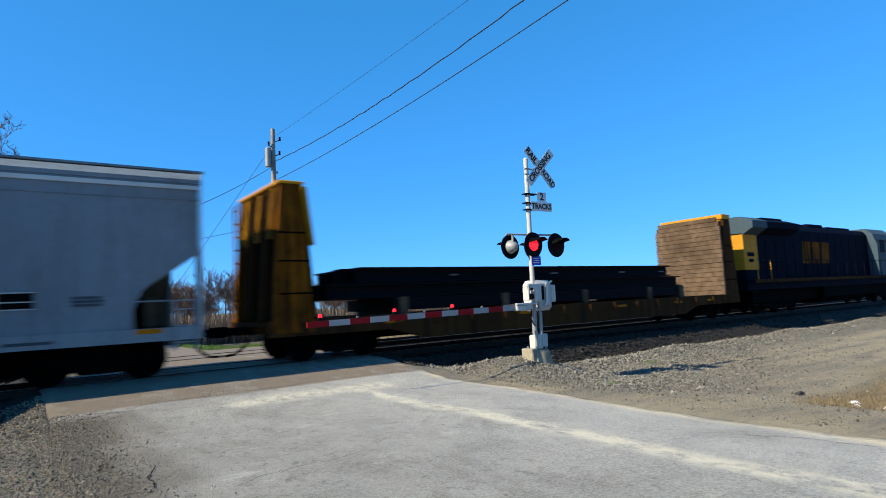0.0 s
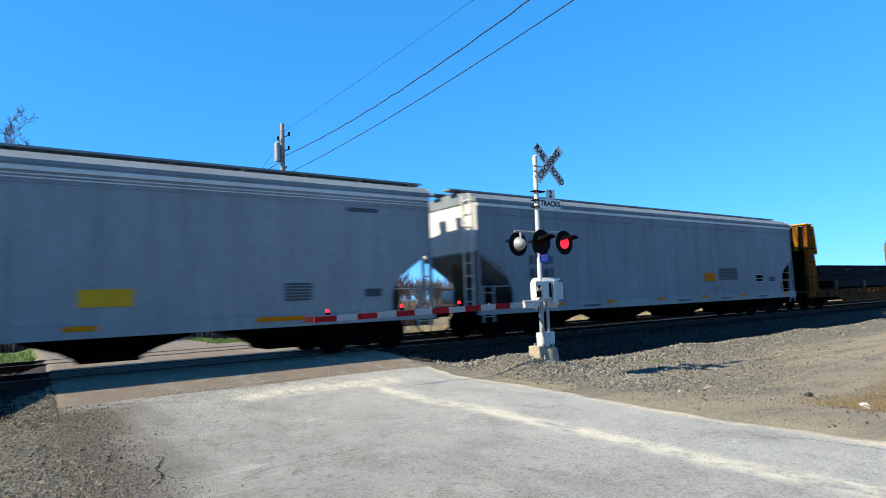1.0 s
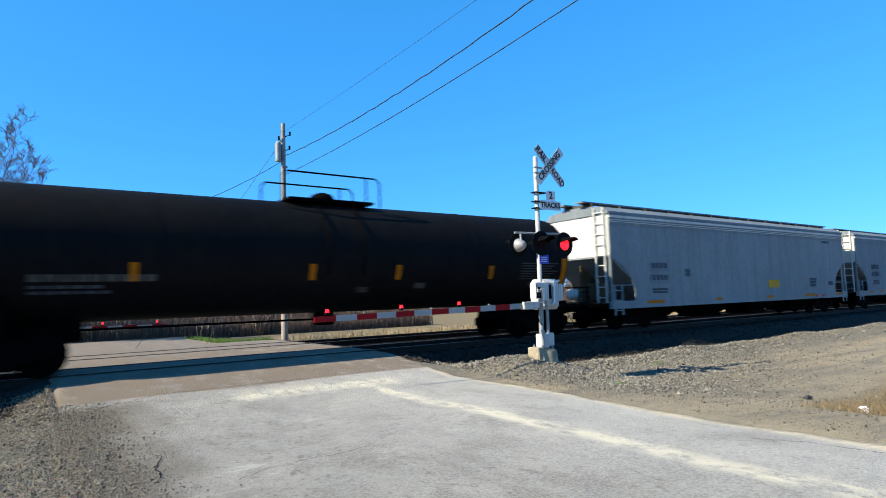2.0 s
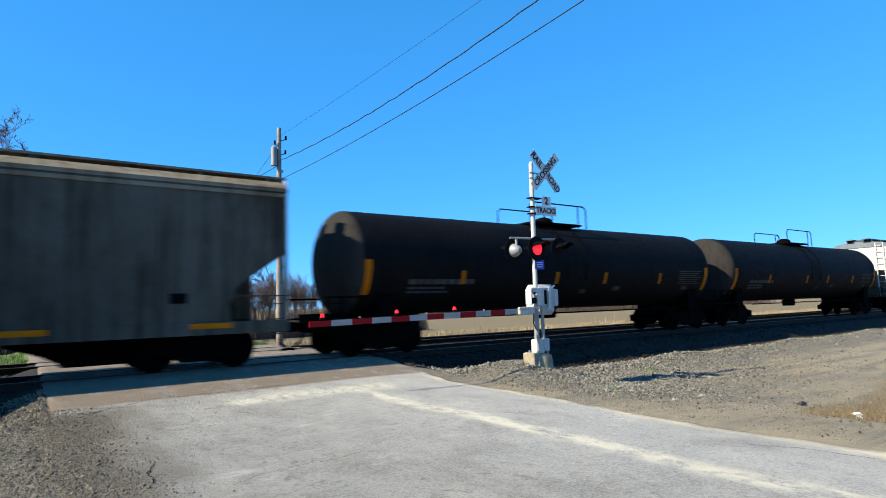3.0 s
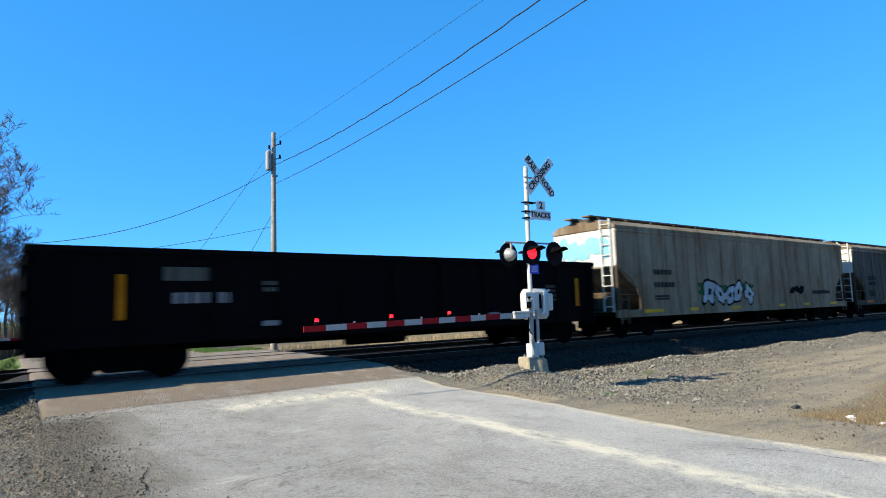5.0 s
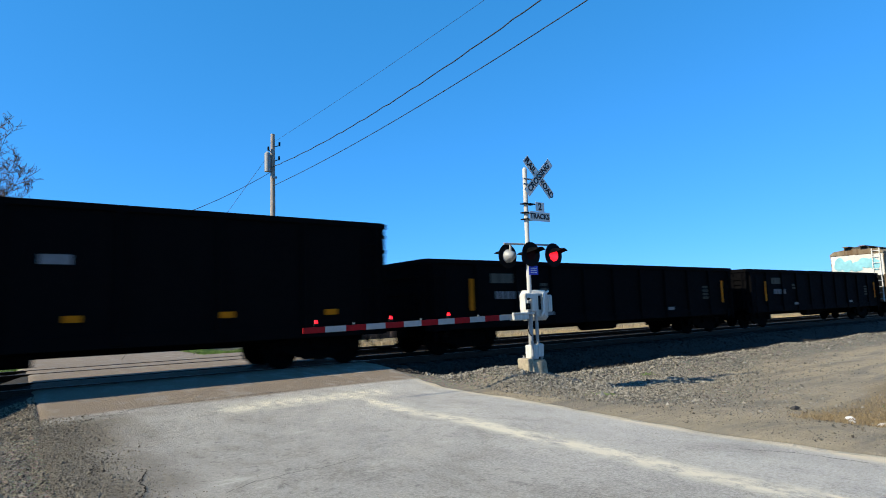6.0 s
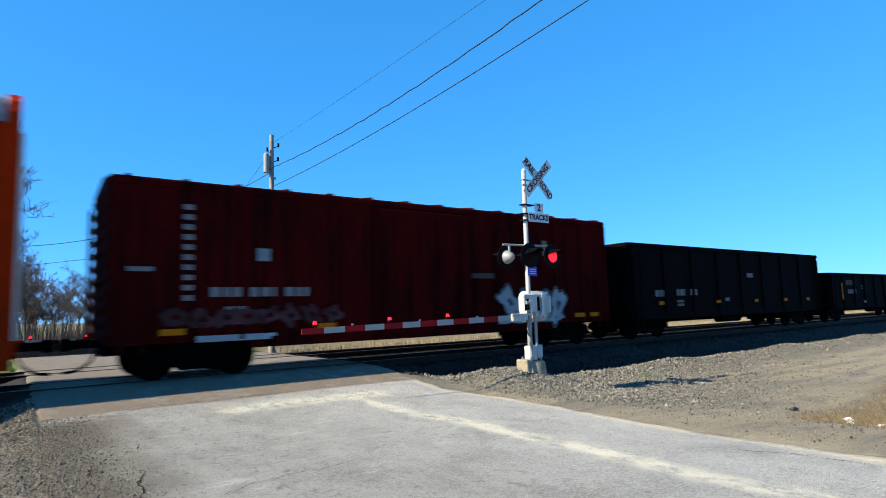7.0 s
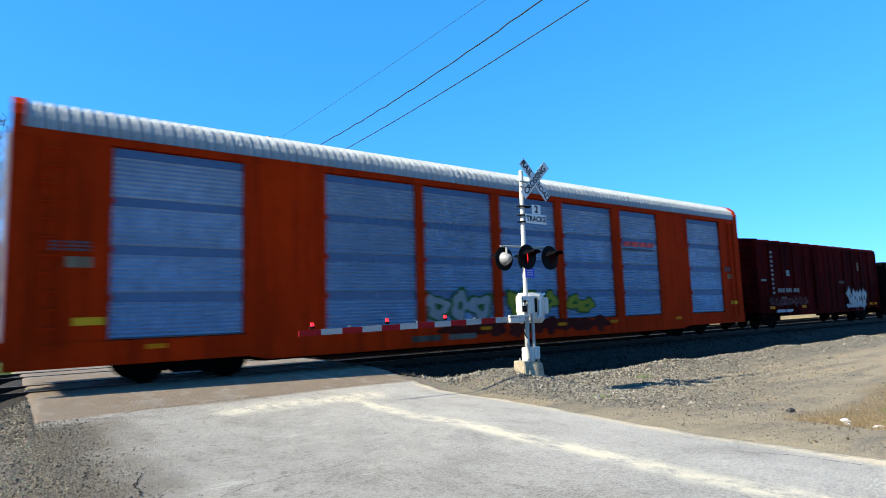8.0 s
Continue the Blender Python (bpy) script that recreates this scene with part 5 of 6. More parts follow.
    part("bottom_outlet", bm_box(-0.25, 0.25, -0.25, 0.25, 0.72, 1.15, 0.04), M_UNDER, car)
    bm = bmesh.new()
    rod(bm, (-h + 3.0, -1.2, 0.92), (h - 3.0, -1.2, 0.92), 0.025, 6)
    part("brake_pipe", bm, M_UNDER, car)
    return car


def make_gondola(label, x0, x1, top, seed, extra_ribs=11):
    car, h = start_car("gondola", label, x0, x1, 1.75)
    for s in (-1, 1):
        part("side_wall", bm_box(-h, h, s * 1.44 - 0.04, s * 1.44 + 0.04, 0.95, top - 0.05), M_COAL, car, "black steel side")
        part("top_chord", bm_box(-h, h, s * 1.47 - 0.08, s * 1.47 + 0.08, top - 0.14, top, 0.015), M_COAL, car)
        part("side_sill", bm_box(-h, h, s * 1.46 - 0.06, s * 1.46 + 0.06, 0.74, 1.02), M_COAL, car)
        part("end_wall", bm_box(s * h - 0.05, s * h + 0.05, -1.48, 1.48, 0.95, top), M_COAL, car)
        part("end_chord", bm_box(s * h - 0.10, s * h + 0.10, -1.52, 1.52, top - 0.16, top - 0.02, 0.015), M_COAL, car)
        for z in (1.35, 1.85, 2.35):
            if z < top - 0.3:
                part("end_rib", bm_box(s * (h + 0.06) - 0.05, s * (h + 0.06) + 0.05, -1.45, 1.45, z - 0.05, z + 0.05), M_COAL, car)
        for k in range(extra_ribs):
            x = -h + 0.25 + (2 * h - 0.5) * k / (extra_ribs - 1)
            part("side_rib", bm_box(x - 0.07, x + 0.07, s * 1.51 - 0.045, s * 1.51 + 0.045, 0.78, top - 0.10, 0.01), M_COAL, car)
    part("floor", bm_box(-h, h, -1.42, 1.42, 0.86, 0.98), M_UNDER, car)
    part("centre_sill", bm_box(-h, h, -0.25, 0.25, 0.55, 0.90), M_UNDER, car)
    for q in (-1, 1):
        ladder(car, q * (h - 0.4), -1.58, 0.55, top - 0.3, M_COAL, "x", 5)
        ladder(car, q * (h + 0.12), -1.1, 0.9, top - 0.2, M_COAL, "y", 5)
    bm = bmesh.new()
    rod(bm, (-1.2, -0.9, 0.62), (0.6, -0.9, 0.62), 0.2, 14)
    part("air_tank", bm, M_UNDER, car)
    return car, h


def make_low_gondolas():
    for x0, x1, seed in ((-137.75, -121.2, 31), (-156.0, -139.2, 32)):
        car, h = make_gondola("low black gondola with white stencils", x0, x1, 2.80, seed)
        mark(car, "reporting_patch", -h + 2.9, 2.25, 0.95, 0.30, M_OLDGREY, -1.49)
        lines_of(car, -h + 2.6, 1.72, 1.25, 0.24, 1, M_WHITEMARK, seed, -1.49)
        lines_of(car, -h + 4.6, 2.05, 0.35, 0.10, 2, M_OLDGREY, seed + 5, -1.49)
        lines_of(car, h - 2.4, 1.95, 0.6, 0.10, 4, M_OLDGREY, seed + 6, -1.49)
        for x in (-h + 1.6, h - 0.95):
            mark(car, "reflector", x, 1.75, 0.14, 0.95, M_ORANGEMARK, -1.565)
        for x in (-3.5, 3.5):
            mark(car, "stencil_bar", x, 1.1, 0.4, 0.12, M_WHITEMARK, -1.565)


def make_high_gondola():
    car, h = make_gondola("high black gondola with white stencils", -174.15, -157.4, 3.72, 41, 9)
    lines_of(car, -h + 1.6, 1.75, 0.75, 0.26, 1, M_WHITEMARK, 42, -1.49)
    lines_of(car, -h + 3.1, 1.78, 0.6, 0.26, 1, M_WHITEMARK, 43, -1.49)
    lines_of(car, -h + 4.1, 1.78, 0.6, 0.26, 1, M_WHITEMARK, 44, -1.49)
    lines_of(car, -h + 3.1, 1.42, 0.5, 0.10, 2, M_WHITEMARK, 45, -1.49)
    mark(car, "stencil_bar", 0.9, 2.55, 0.55, 0.20, M_WHITEMARK, -1.49)
    mark(car, "stencil_bar", -1.3, 1.45, 0.35, 0.14, M_WHITEMARK, -1.49)
    for x in (-h + 1.9, -2.2, 1.2, 4.2, h - 1.6):
        mark(car, "reflector", x, 1.36, 0.32, 0.14, M_ORANGEMARK, -1.565)
    for z in (2.95, 3.35):
        for s in (-1, 1):
            part("end_rib", bm_box(s * (h + 0.06) - 0.05, s * (h + 0.06) + 0.05, -1.45, 1.45, z - 0.05, z + 0.05), M_COAL, car)


def make_boxcar():
    car, h = start_car("boxcar", "faded maroon boxcar with stencils and graffiti", -191.5, -175.55, 1.85)
    part("body", bm_box(-h, h, -1.50, 1.50, 0.80, 4.30), M_MAROON, car, "maroon steel walls")
    for s in (-1, 1):
        part("side_sill", bm_box(-h + 2.9, h - 2.9, s * 1.50 - 0.03, s * 1.50 + 0.03, 0.62, 0.84), M_MAROON, car)
        part("top_chord", bm_box(-h, h, s * 1.51 - 0.04, s * 1.51 + 0.04, 4.22, 4.36, 0.01), M_MAROON, car)
        for k in range(13):
            x = -h + 0.06 + (2 * h - 0.12) * k / 12
            if abs(x) > 1.7:
                part("side_post", bm_box(x - 0.05, x + 0.05, s * 1.53 - 0.03, s * 1.53 + 0.03, 0.82, 4.22), M_MAROON, car)
        door = part("door", bm_box(-1.55, 1.55, s * 1.57 - 0.04, s * 1.57 + 0.04, 0.86, 4.15, 0.01), M_MAROON, car, "maroon sliding plug door")
        for x in (-1.1, -0.35, 0.35, 1.1):
            part("lock_bar", bm_box(x - 0.025, x + 0.025, s * 1.625 - 0.02, s * 1.625 + 0.02, 0.95, 4.05), M_MAROON, door)
        for z in (1.6, 2.4, 3.2):
            part("door_panel", bm_box(-1.45, 1.45, s * 1.615 - 0.008, s * 1.615 + 0.008, z - 0.30, z + 0.30), M_MAROON, door)
        part("door_track", bm_box(-4.6, 4.6, s * 1.56 - 0.05, s * 1.56 + 0.05, 0.76, 0.85), M_MAROON, car)
        for k in range(11):
            z = 0.98 + 3.2 * k / 10
            part("end_corrugation", bm_prism([(s * h, z - 0.13), (s * (h + 0.055), z - 0.05), (s * (h + 0.055), z + 0.05), (s * h, z + 0.13)], -1.42, 1.42, "y"), M_MAROON, car)
        ladder(car, s * (h - 0.4), -1.58, 0.6, 2.3, M_MAROON, "x", 4)
        ladder(car, s * (h + 0.14), 1.05, 0.9, 4.0, M_MAROON, "y", 8)
    part("roof", bm_prism([(-1.54, 4.30), (-1.50, 4.40), (0, 4.60), (1.50, 4.40), (1.54, 4.30)], -h - 0.02, h + 0.02), M_MAROON, car, "low pitched roof")
    for k in range(14):
        x = -h + 0.3 + (2 * h - 0.6) * k / 13
        part("roof_seam", bm_prism([(-1.55, 4.36), (-1.50, 4.45), (0, 4.65), (1.50, 4.45), (1.55, 4.36)], x - 0.04, x + 0.04), M_MAROON, car)
    lines_of(car, -h + 1.95, 1.90, 0.75, 0.22, 1, M_WHITEMARK, 52, -1.565)
    lines_of(car, -h + 2.85, 1.90, 0.65, 0.22, 1, M_WHITEMARK, 53, -1.565)
    lines_of(car, -h + 3.7, 1.90, 0.65, 0.22, 1, M_WHITEMARK, 54, -1.565)
    lines_of(car, -h + 2.3, 1.52, 0.5, 0.10, 3, M_WHITEMARK, 55, -1.565)
    for k in range(10):
        mark(car, "stencil_bar", -h + 1.5, 3.8 - 0.225 * k, 0.22, 0.12, M_WHITEMARK, -1.565)
    mark(car, "stencil_bar", -h + 0.55, 2.40, 0.5, 0.10, M_WHITEMARK, -1.565)
    mark(car, "stencil_bar", -h + 3.2, 2.78, 0.32, 0.3, M_GREY, -1.565)
    mark(car, "stencil_bar", 2.0, 2.35, 0.95, 0.16, M_OLDGREY, -1.565)
    mark(car, "stencil_bar", h - 3.2, 3.3, 0.2, 0.5, M_OLDTAN, -1.565)
    spray(car, h - 5.3, 1.45, 2.9, 1.05, 4, M_SPRAY, M_DARKMARK, 6, -1.575)
    spray(car, h - 5.4, 0.98, 2.9, 0.30, 5, M_SPRAY, M_GREY, 7, -1.572)
    spray(car, -h + 1.0, 1.3, 4.2, 0.5, 8, M_FADED, M_MAROON, 8, -1.566)
    for x in (-h + 1.2, -h + 4.8, 3.4, h - 1.6, h - 0.8):
        mark(car, "reflector", x, 1.04, 0.5, 0.14, M_ORANGEMARK, -1.57)
    mark(car, "sill_stripe", -h + 2.6, 0.86, 1.8, 0.14, M_SPRAY, -1.55)
    part("centre_sill", bm_box(-h, h, -0.35, 0.35, 0.55, 0.85), M_UNDER, car)


def make_autorack():
    car, h = start_car("autorack", "orange autorack with silver side panels and ribbed roof", -220.80, -193.1, 3.45)
    panels = ((-12.10, -9.35), (-7.25, -4.45), (-4.17, -1.57), (-1.20, 1.36), (1.73, 4.45), (4.97, 7.37), (9.57, 12.20))
    part("body", bm_box(-h + 0.1, h - 0.1, -1.42, 1.42, 0.75, 5.15), M_ORANGE, car, "")
    for s in (-1, 1):
        part("roof_rail", bm_box(-h, h, s * 1.50 - 0.05, s * 1.50 + 0.05, 5.03, 5.20, 0.01), M_ORANGE, car, "orange roof rail")
        part("side_sill", bm_prism([(-h, 0.46), (-h + 4.6, 0.46), (-h + 5.1, 0.36), (h - 5.1, 0.36), (h - 4.6, 0.46), (h, 0.46), (h, 0.95), (-h, 0.95)], s * 1.50 - 0.06, s * 1.50 + 0.06, "y"), M_ORANGE, car, "orange side sill")
        edges = [-h] + [v for p in panels for v in p] + [h]
        for a, b in zip(edges[::2], edges[1::2]):
            part("post", bm_box(a, b, s * 1.48 - 0.06, s * 1.48 + 0.06, 0.95, 5.03), M_ORANGE, car, "orange steel post")
        for k, (a, b) in enumerate(panels):
            panel = new("side_panel")
            panel.parent = car
            tagged(panel, "silver ribbed side panel coloured with reflected sky")
            bounds = (0.97, 1.93, 2.93, 3.95, 5.0)
            for z0, z1 in zip(bounds, bounds[1:]):
                zt = z1 - 0.20
                n = 17
                prof = [(s * 1.43, z0), (s * 1.43, zt)]
                for i in range(n, -1, -1):
                    z = z0 + (zt - z0) * i / n
                    prof.append((s * (1.505 if i % 2 else 1.460), z))
                part("ribbed_sheet", bm_prism(prof, a + 0.02, b - 0.02), M_PANEL, panel)
                part("flat_band", bm_box(a + 0.02, b - 0.02, s * 1.45 - 0.02, s * 1.45 + 0.02, zt, z1), M_PANELBAND, panel)
            for z in (1.83, 2.83, 3.85):
                part("hinge_bolt", bm_box(a - 0.05, a + 0.05, s * 1.55 - 0.015, s * 1.55 + 0.015, z - 0.05, z + 0.05), M_ORANGE, car)
    # arched roof with ribs across it
    arch = [(-1.53, 5.18), (-1.54, 5.40), (-1.45, 5.60), (-1.25, 5.76), (-0.85, 5.88), (-0.4, 5.94), (0, 5.96)]
    arch = [(y, 5.18 + (z - 5.18) * 1.12) for y, z in arch]
    arch = arch + [(-y, z) for y, z in reversed(arch[:-1])]
    bm = bmesh.new()
    step, rings = 0.055, []
    n = int((2 * h - 0.4) / step)
    for i in range(n + 1):
        q = 1.0 if i % 4 < 2 else 0.94
        rings.append([bm.verts.new((-h + 0.2 + (2 * h - 0.4) * i / n, y * q, 5.18 + (z - 5.18) * (q if q < 1 else 1.0) + (0.0 if q == 1 else -0.012))) for y, z in arch])
    for a, b in zip(rings, rings[1:]):
        for j in range(len(arch) - 1):
            bm.faces.new((a[j], b[j], b[j + 1], a[j + 1]))
    bmesh.ops.recalc_face_normals(bm, faces=bm.faces)
    part("roof", bm, M_ROOFGALV, car, "pale ribbed metal roof")
    for s in (-1, 1):
        part("roof_cap", bm_prism([(y * 1.01, 5.17 + (z - 5.17) * 1.015) for y, z in arch], min(s * h, s * (h - 0.22)), max(s * h, s * (h - 0.22))), M_ORANGE, car, "orange roof end")
        door = part("end_door", bm_box(s * h - 0.03, s * h + 0.03, -1.42, 1.42, 0.95, 5.1), M_WHITE, car, "white folding end door")
        for y in np.linspace(-1.25, 1.25, 8):
            part("door_leaf", bm_box(s * (h + 0.05) - 0.03, s * (h + 0.05) + 0.03, y - 0.14, y + 0.14, 1.0, 5.05, 0.01), M_WHITE, door)
        part("end_sill", bm_box(s * h - 0.08, s * h + 0.08, -1.5, 1.5, 0.70, 1.0), M_ORANGE, car)
        ladder(car, s * (h - 0.7), -1.57, 0.7, 5.0, M_ORANGE, "x", 12)
    for x in (-h + 1.2, h - 1.0):
        mark(car, "placard", x, 2.55, 0.45, 0.22, M_OLDTAN, -1.545)
        mark(car, "reflector", x + 0.2, 1.36, 0.55, 0.16, M_YELLOWMARK, -1.545)
        lines_of(car, x - 0.5, 2.95, 0.7, 0.05, 3, M_DARKMARK, 71, -1.545)
    for k in range(4):
        x = 5.1 + 0.5 * k
        part("logo_shape", bm_prism([(x, 3.63), (x + 0.42, 3.63), (x + 0.52, 3.82), (x + 0.10, 3.82)], -1.519, -1.511, "y"), M_REDMARK, car, "slanted red block of the mark")
    mark(car, "logo_shape", 6.07, 3.52, 2.0, 0.07, M_DARKMARK, -1.515, "dark stripe of the mark")
    spray(car, -4.1, 1.45, 2.3, 0.75, 3, M_GREY, M_SPRAYGREEN, 21, -1.515)
    spray(car, -1.1, 1.50, 2.3, 0.75, 3, M_SPRAYYELLOW, M_SPRAYGREEN, 22, -1.515)
    spray(car, 1.7, 1.45, 1.5, 0.6, 2, M_SPRAYYELLOW, M_SPRAYGREEN, 23, -1.515)
    spray(car, -3.6, 0.78, 7.4, 0.42, 9, M_DARKRED, M_DARKRED, 27, -1.564)
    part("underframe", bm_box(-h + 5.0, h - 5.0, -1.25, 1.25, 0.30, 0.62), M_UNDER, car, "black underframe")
    for x in (-11.2, -2.0, 1.4, 4.2, 8.4):
        mark(car, "reflector", x, 0.80, 0.40, 0.10, M_ORANGEMARK, -1.58)
    for x in (-4.2, -2.9):
        mark(car, "notice_board", x, 0.60, 1.0, 0.16, M_OLDGREY, -1.565, "grey stencilled board")
    part("centre_sill", bm_box(-h, h, -0.3, 0.3, 0.5, 0.78), M_UNDER, car)


def make_flatcar():
    car, h = start_car("bulkhead_flatcar", "rusty bulkhead flatcar with yellow ends and steel load", 4.9, 26.6, 2.0)
    part("deck", bm_box(-h, h, -1.45, 1.45, 0.92, 1.02), M_RUSTDECKSHADE, car, "rusty timber deck")
    for s in (-1, 1):
        part("side_sill", bm_prism([(-h, 1.05), (-h, 0.66), (-h + 3.4, 0.66), (-h + 4.4, 0.36), (h - 4.4, 0.36), (h - 3.4, 0.66), (h, 0.66), (h, 1.05)], s * 1.47 - 0.05, s * 1.47 + 0.05, "y"), M_RUSTDECKSHADE, car, "rusty yellow side sill")
        for k in range(16):
            x = -h + 0.9 + (2 * h - 1.8) * k / 15
            part("stake_pocket", bm_box(x - 0.08, x + 0.08, s * 1.55 - 0.04, s * 1.55 + 0.04, 0.72, 1.0), M_RUSTDECKSHADE, car)
        for x in (-7.4, -2.5, 2.4, 6.0, 8.4):
            part("reflector", bm_box(x - 0.25, x + 0.25, s * 1.53 - 0.006, s * 1.53 + 0.006, 0.82, 0.90), M_ORANGEMARK, car)
    part("centre_sill", bm_box(-h + 2.0, h - 2.0, -0.3, 0.3, 0.40, 0.92), M_UNDER, car)
    for q in (-1, 1):
        b = new("bulkhead")
        b.parent = car
        tagged(b, "tall yellow steel bulkhead" if q < 0 else "yellow bulkhead faced with planks")
        xo, xi = q * (h - 0.05), q * (h - 1.15)
        for y in (-1.45, -0.5, 0.5, 1.45):
            w = 0.09
            prof = [(xo, 0.75), (xi, 0.75), (q * (h - 0.85), 4.42), (q * (h - 0.35), 4.42)]
            # front bulkhead's plates take dark rust, their shade put into the colour
            if abs(y) > 1:
                part("side_plate", bm_prism(prof, y - w, y + w, "y"), M_YELLOWRUSTSHADE if q < 0 else M_RUSTDECKSHADE, b, "tapered plate in rust and shade tones")
            else:
                part("rib", bm_prism(prof, y - 0.05, y + 0.05, "y"), M_RUSTDECKSHADE, b)
        # rear bulkhead is near black between the ribs, bright yellow at the top
        part("face_plate", bm_prism([(xi - q * 0.02, 1.0), (xi - q * 0.10, 1.0), (q * (h - 0.85) - q * 0.10, 4.40), (q * (h - 0.85) - q * 0.02, 4.40)], -1.5, 1.5, "y"), M_UNDER if q < 0 else M_YELLOW, b, "face plate, black on the rear bulkhead")
        part("cap_beam", bm_box(min(q * (h - 0.97), q * (h - 0.28)), max(q * (h - 0.97), q * (h - 0.28)), -1.55, 1.55, 4.42, 4.64 if q > 0 else 4.50, 0.02), M_LOCOYELLOW, b, "bright yellow top beam")
        for y in (-0.98, 0.0, 0.98):
            part("brace", bm_prism([(q * (h - 0.42), 4.40), (q * (h - 0.36), 4.40), (q * (h - 0.22), 3.10), (q * (h - 0.30), 3.10)], y - 0.12, y + 0.12, "y"), M_YELLOW, b)
        for z in (1.7, 2.5, 3.2):
            part("seam_bar", bm_box(min(q * (h - 1.05), q * (h - 0.25)), max(q * (h - 1.05), q * (h - 0.25)), -1.56, -1.53, z - 0.02, z + 0.02), M_UNDER, b)
        part("back_sheet", bm_prism([(q * (h - 0.30), 0.9), (q * (h - 0.34), 0.9), (q * (h - 0.50), 4.35), (q * (h - 0.46), 4.35)], -1.36, 1.36, "y"), M_UNDER, b, "black back sheet")
        # front posts dark like the plates, with shade in the colour
        for y in (-1.5, 1.5):
            part("corner_post", bm_prism([(q * (h - 0.87), 4.36), (q * (h - 1.0), 4.36), (q * (h - 1.18), 2.9), (q * (h - 1.05), 2.9)], y - 0.11, y + 0.11, "y"), M_YELLOW if q < 0 else M_RUSTDECKSHADE, b, "")
        ladder(b, q * (h - 0.10), 1.2, 1.0, 4.3, M_YELLOWRUSTSHADE, "y", 9)
        if q > 0:
            rr = random.Random(3)
            n = 17
            for k in range(n):
                z0, z1 = 1.04 + 3.46 * k / n, 1.04 + 3.46 * (k + 1) / n - 0.012
                d = rr.uniform(0.0, 0.03)
                inset = (0.16, 0.06)[n - 1 - k] if k > n - 3 else 0.0
                part("plank", bm_box(xi - 0.20 - d, xi - 0.10, -1.62 + inset, 1.62 - inset, z0, z1, 0.008), M_PLANK, b)
    # the load: long dark beams in two layers on dunnage
    load = thing("steel_beams", "stack of long dark steel beams on timbers", "steel beams", at=pose(16.05, TRACK_Y[0], 0))
    TRAIN.append((load, 16.05))
    for x in (-7.2, -3.4, 0.4, 4.2, 6.4):
        part("dunnage", bm_box(x - 0.14, x + 0.14, -1.3, 1.3, 1.02, 1.52, 0.01), M_PLANK, load, "timber bearer")
    r = random.Random(6)
    for k in range(5):
        y = -1.2 + 0.58 * k
        for z0, z1, a, b in ((1.52, 1.92, -9.6 + r.uniform(-0.2, 0.3), 6.5), (1.94, 2.36, -8.87 + r.uniform(0, 0.4), 5.85)):
            bm = bmesh.new()
            box(bm, a, b, y, y + 0.52, z0, z0 + 0.05)
            box(bm, a, b, y, y + 0.52, z1 - 0.05, z1)
            box(bm, a, b, y + 0.20, y + 0.32, z0 + 0.05, z1 - 0.05)
            part("beam", bm, M_STEELLOAD, load)
    bm = bmesh.new()
    box(bm, -7.5, 6.2, -1.25, 1.7, 1.15, 1.50)
    part("lower_bundle", bm, M_STEELLOAD, load)
    for x in (-5.5, -1.2, 2.5, 5.0):
        for dy in (0, 0.1):
            part("band_tag", bm_box(x + dy, x + dy + 0.22, -1.215, -1.205, 2.10, 2.14), M_WHITEMARK, load)


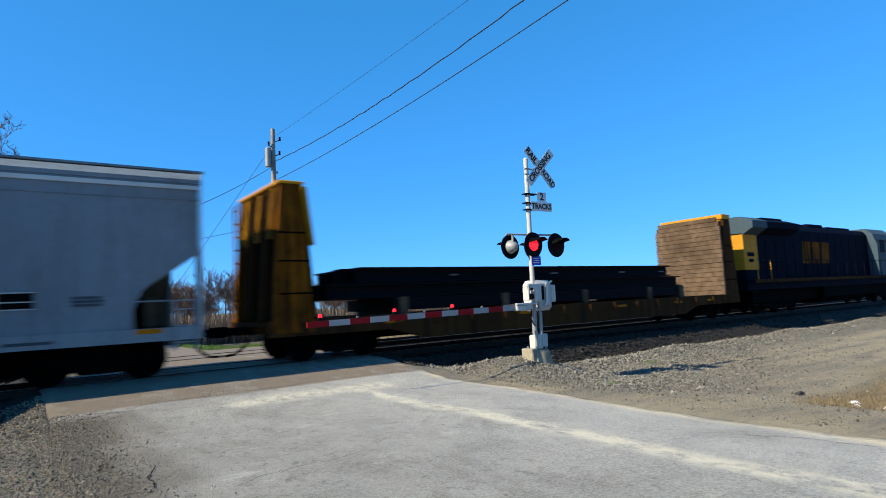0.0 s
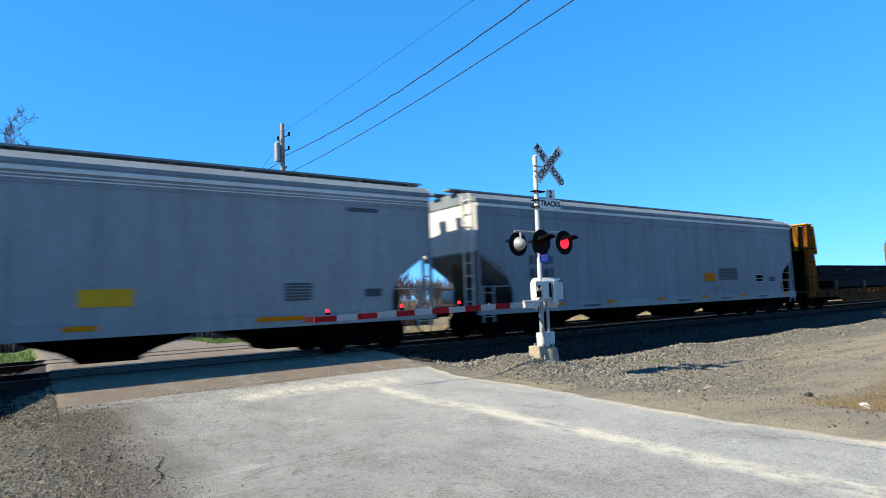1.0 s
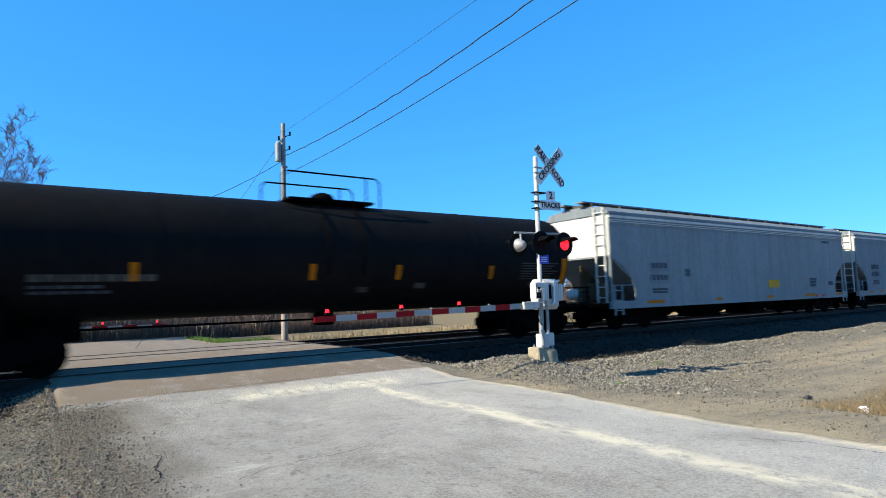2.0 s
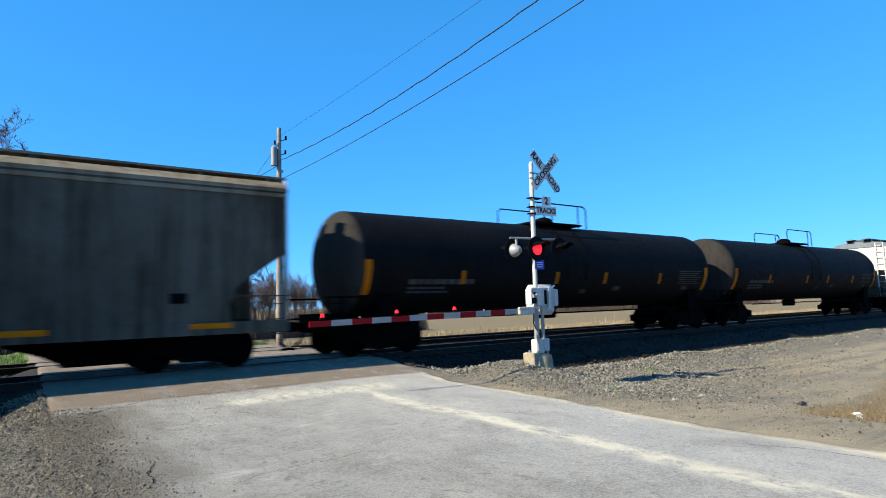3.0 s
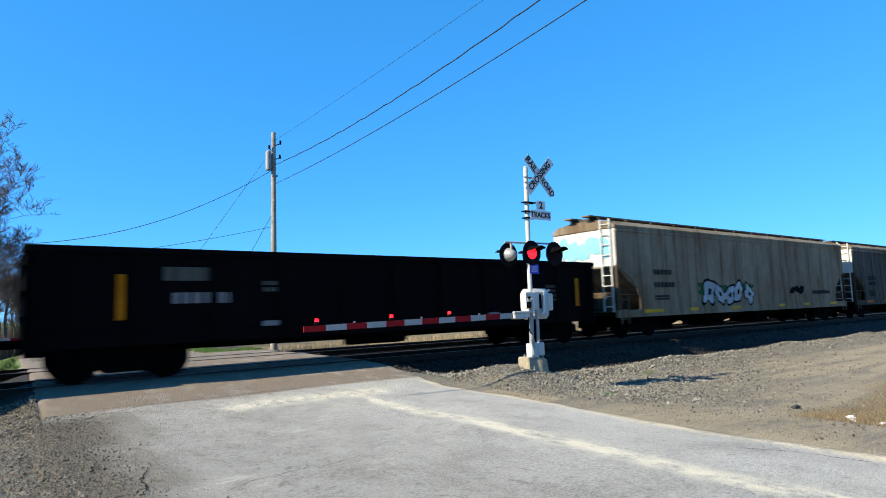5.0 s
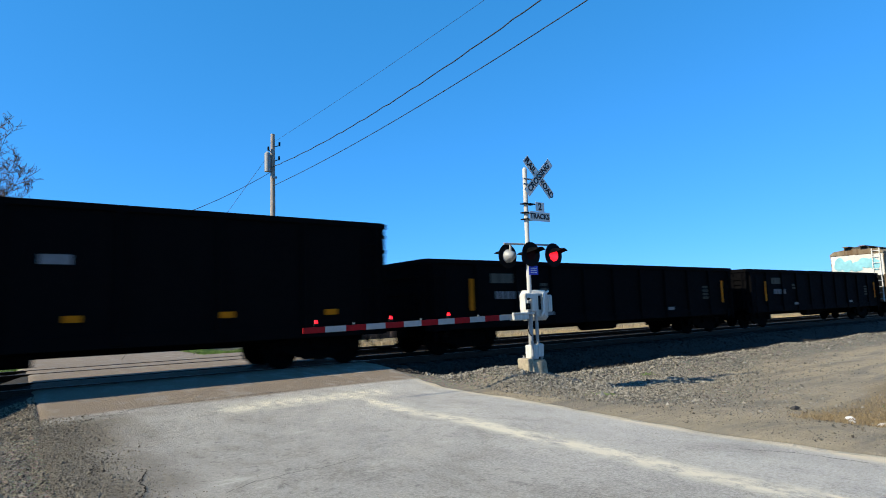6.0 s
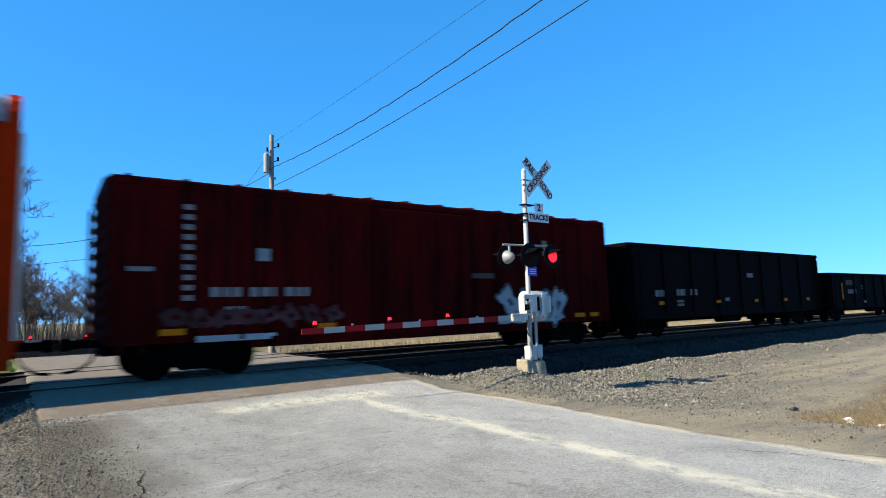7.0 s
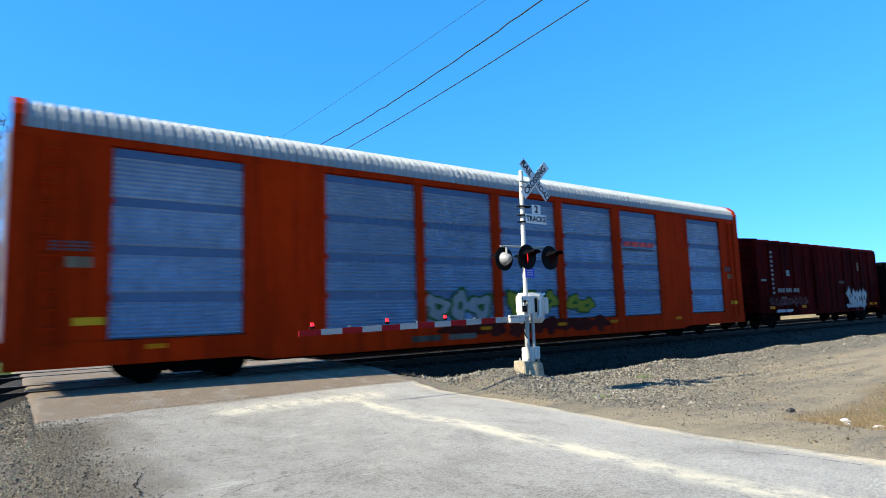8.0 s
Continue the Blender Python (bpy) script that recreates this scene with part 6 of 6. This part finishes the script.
def make_locomotive():
    car, h = start_car("locomotive", "dark blue diesel locomotive with yellow rear", 27.75, 50.2, 0, "locomotive")
    for s in (-1, 1):
        truck(car, s * (h - 3.6), (-1.85, 0.0, 1.85))
        coupler(car, s * h, s)
        part("walkway", bm_box(-h + 0.4, h - 0.4, s * 1.30 - 0.25, s * 1.30 + 0.25, 1.52, 1.62), M_NAVY, car)
        part("walkway_edge", bm_box(-h + 0.4, h - 0.4, s * 1.56 - 0.012, s * 1.56 + 0.012, 1.50, 1.66), M_RUSTDECKSHADE, car)
        for k in range(14):
            x = -h + 0.8 + (2 * h - 5.5) * k / 13
            bm = bmesh.new()
            rod(bm, (x, s * 1.5, 1.6), (x, s * 1.5, 2.6), 0.02, 6)
            part("stanchion", bm, M_LOCOYELLOW if k in (0, 1) else M_NAVY, car)
        bm = bmesh.new()
        rod(bm, (-h + 0.8, s * 1.5, 2.6), (h - 4.7, s * 1.5, 2.6), 0.02, 6)
        part("handrail", bm, M_NAVY, car)
        for k in range(4):
            part("step", bm_box(s * (h - 0.35) - 0.25, s * (h - 0.35) + 0.25, -1.5, -1.1, 0.45 + 0.3 * k, 0.49 + 0.3 * k), M_NAVY, car)
    part("frame", bm_box(-h, h, -1.40, 1.40, 1.15, 1.52, 0.02), M_NAVY, car)
    # black box added to fill the dark gap below the frame
    part("underframe", bm_box(-h + 0.8, h - 0.8, -1.15, 1.15, 0.55, 1.16), M_UNDER, car)
    part("fuel_tank", bm_prism([(-1.4, 1.15), (-1.45, 0.6), (-1.0, 0.28), (1.0, 0.28), (1.45, 0.6), (1.4, 1.15)], -3.2, 3.2), M_UNDER, car)
    part("hood", bm_prism([(-0.98, 1.6), (-0.98, 4.22), (-0.80, 4.50), (0.80, 4.50), (0.98, 4.22), (0.98, 1.6)], -h + 0.75, h - 6.2), M_NAVY, car, "long dark blue engine hood")
    part("rear_face", bm_prism([(-0.99, 2.15), (-0.99, 3.92), (0.99, 3.92), (0.99, 2.15)], -h + 0.66, -h + 2.0), M_LOCOYELLOW, car, "yellow rear end")
    part("radiator", bm_prism([(-1.0, 3.86), (-1.52, 4.16), (-1.52, 4.50), (-0.9, 4.74), (0.9, 4.74), (1.52, 4.50), (1.52, 4.16), (1.0, 3.86)], -h + 0.66, -h + 2.1), M_LOCOGREY, car, "flared grey radiator end")
    part("radiator", bm_prism([(-1.0, 3.90), (-1.50, 4.18), (-1.50, 4.48), (-0.9, 4.70), (0.9, 4.70), (1.50, 4.48), (1.50, 4.18), (1.0, 3.90)], -h + 2.1, -h + 5.6), M_NAVY, car, "flared blue radiator")
    for a, b, z in ((3.4, 5.6, 4.86), (6.2, 8.0, 4.66), (8.6, 10.6, 4.72), (11.2, 14.5, 4.64)):
        part("roof_vent", bm_box(-h + a, -h + b, -0.7, 0.7, 4.45, z, 0.05), M_NAVY, car)
    for k in range(12):
        x = -h + 2.8 + 1.05 * k
        part("hood_door", bm_box(x, x + 0.95, -1.0, -0.975, 1.75, 3.6 if k < 4 else 4.0, 0.006), M_NAVY, car)
    part("cab", bm_prism([(-1.48, 1.6), (-1.52, 3.6), (-1.30, 4.30), (-0.9, 4.66), (0.9, 4.66), (1.30, 4.30), (1.52, 3.6), (1.48, 1.6)], h - 6.2, h - 3.0), M_LOCOGREY, car, "grey crew cab")
    part("cab_window", bm_box(h - 5.8, h - 5.0, -1.53, -1.45, 3.1, 3.9), M_BLACK, car, "dark cab window")
    part("cab_window", bm_box(h - 4.6, h - 3.6, -1.53, -1.45, 3.1, 3.9), M_BLACK, car, "dark cab window")
    part("nose", bm_box(h - 3.0, h - 0.9, -1.2, 1.2, 1.6, 3.4, 0.15), M_LOCOYELLOW, car, "yellow nose")
    # the owner's mark as plain yellow shapes, its shade put into a duller yellow
    for x in (-4.4, -3.2, -2.0):
        bm = bmesh.new()
        prism(bm, [(x, 2.45), (x + 0.95, 2.45), (x + 1.1, 3.65), (x + 0.15, 3.65)], -1.014, -1.002, "y")
        part("logo_shape", bm, M_YELLOWRUSTSHADE, car, "plain yellow mark, dulled in colour as shade")
    mark(car, "number_bar", -h + 1.3, 2.9, 0.7, 0.2, M_NAVY, -0.995)
    mark(car, "number_bar", -h + 1.3, 2.6, 0.5, 0.16, M_NAVY, -0.995)


make_locomotive()
make_flatcar()
make_hopper_one()
make_hopper_two()
make_tank_car("long black tank car with dusty, sun-paled heads", -57.75, -39.1, 61)
make_tank_car("long black tank car with orange reflectors", -76.5, -57.75, 62)
make_hopper_three()
make_hopper_four()
make_low_gondolas()
make_high_gondola()
make_boxcar()
make_autorack()


# ---- ties under the rails, last of all ----
def lay_ties():
    r = random.Random(9)
    metals = mesh_of("tie", bm_box(-0.115, 0.115, -1.3, 1.3, -0.34, -0.185, 0.015), M_TIE)
    for t, last in ((track_near, 110), (track_far, 60)):
        for k in range(last):
            x = -6 + 0.53 * k + r.uniform(-0.03, 0.03)
            if -0.4 < x < 8.2:
                continue
            shared("tie", metals, t, pose(x, r.uniform(-0.05, 0.05), r.uniform(-0.012, 0.0), 0, 0, r.uniform(-1.5, 1.5)), "")
        for s in (-1, 1):
            bm = bmesh.new()
            for k in range(last):
                x = -6 + 0.53 * k
                if -0.4 < x < 8.2:
                    continue
                box(bm, x - 0.09, x + 0.09, s * 0.755 - 0.17, s * 0.755 + 0.17, -0.19, -0.17)
            tagged(part("tie_plates", bm, M_RAIL, t, "rusty plates under the rail"), kind="stuff")


lay_ties()

# ---- what moves ----
SWITCHES = (0.56, 1.2, 1.82, 2.43, 3.05, 3.7, 4.25, 4.87, 5.5, 6.15, 6.75, 7.45, 8.03)


def motions():
    for car, start in TRAIN:
        walk(car, [(t, pose(start + SPEED * t, TRACK_Y[0], 0)) for t in range(9)])
    # the lamps' reflectors turn to and fro, one showing its lit side while the other is dark
    for lens, x, face in LENSES:
        lit = x < 0.2
        rows = [(0.0, 0 if lit else 180)]
        for s in SWITCHES:
            s = round(s * FPS) / FPS
            a = 0 if lit else 180
            lit = not lit
            b = 0 if lit else 180
            rows += [(s + k / FPS, a + (b - a) * (k + 2) / 4) for k in range(-2, 3)]
        walk(lens, [(t, pose(0, -0.034, 0, 0, 0, a)) for t, a in rows])


motions()
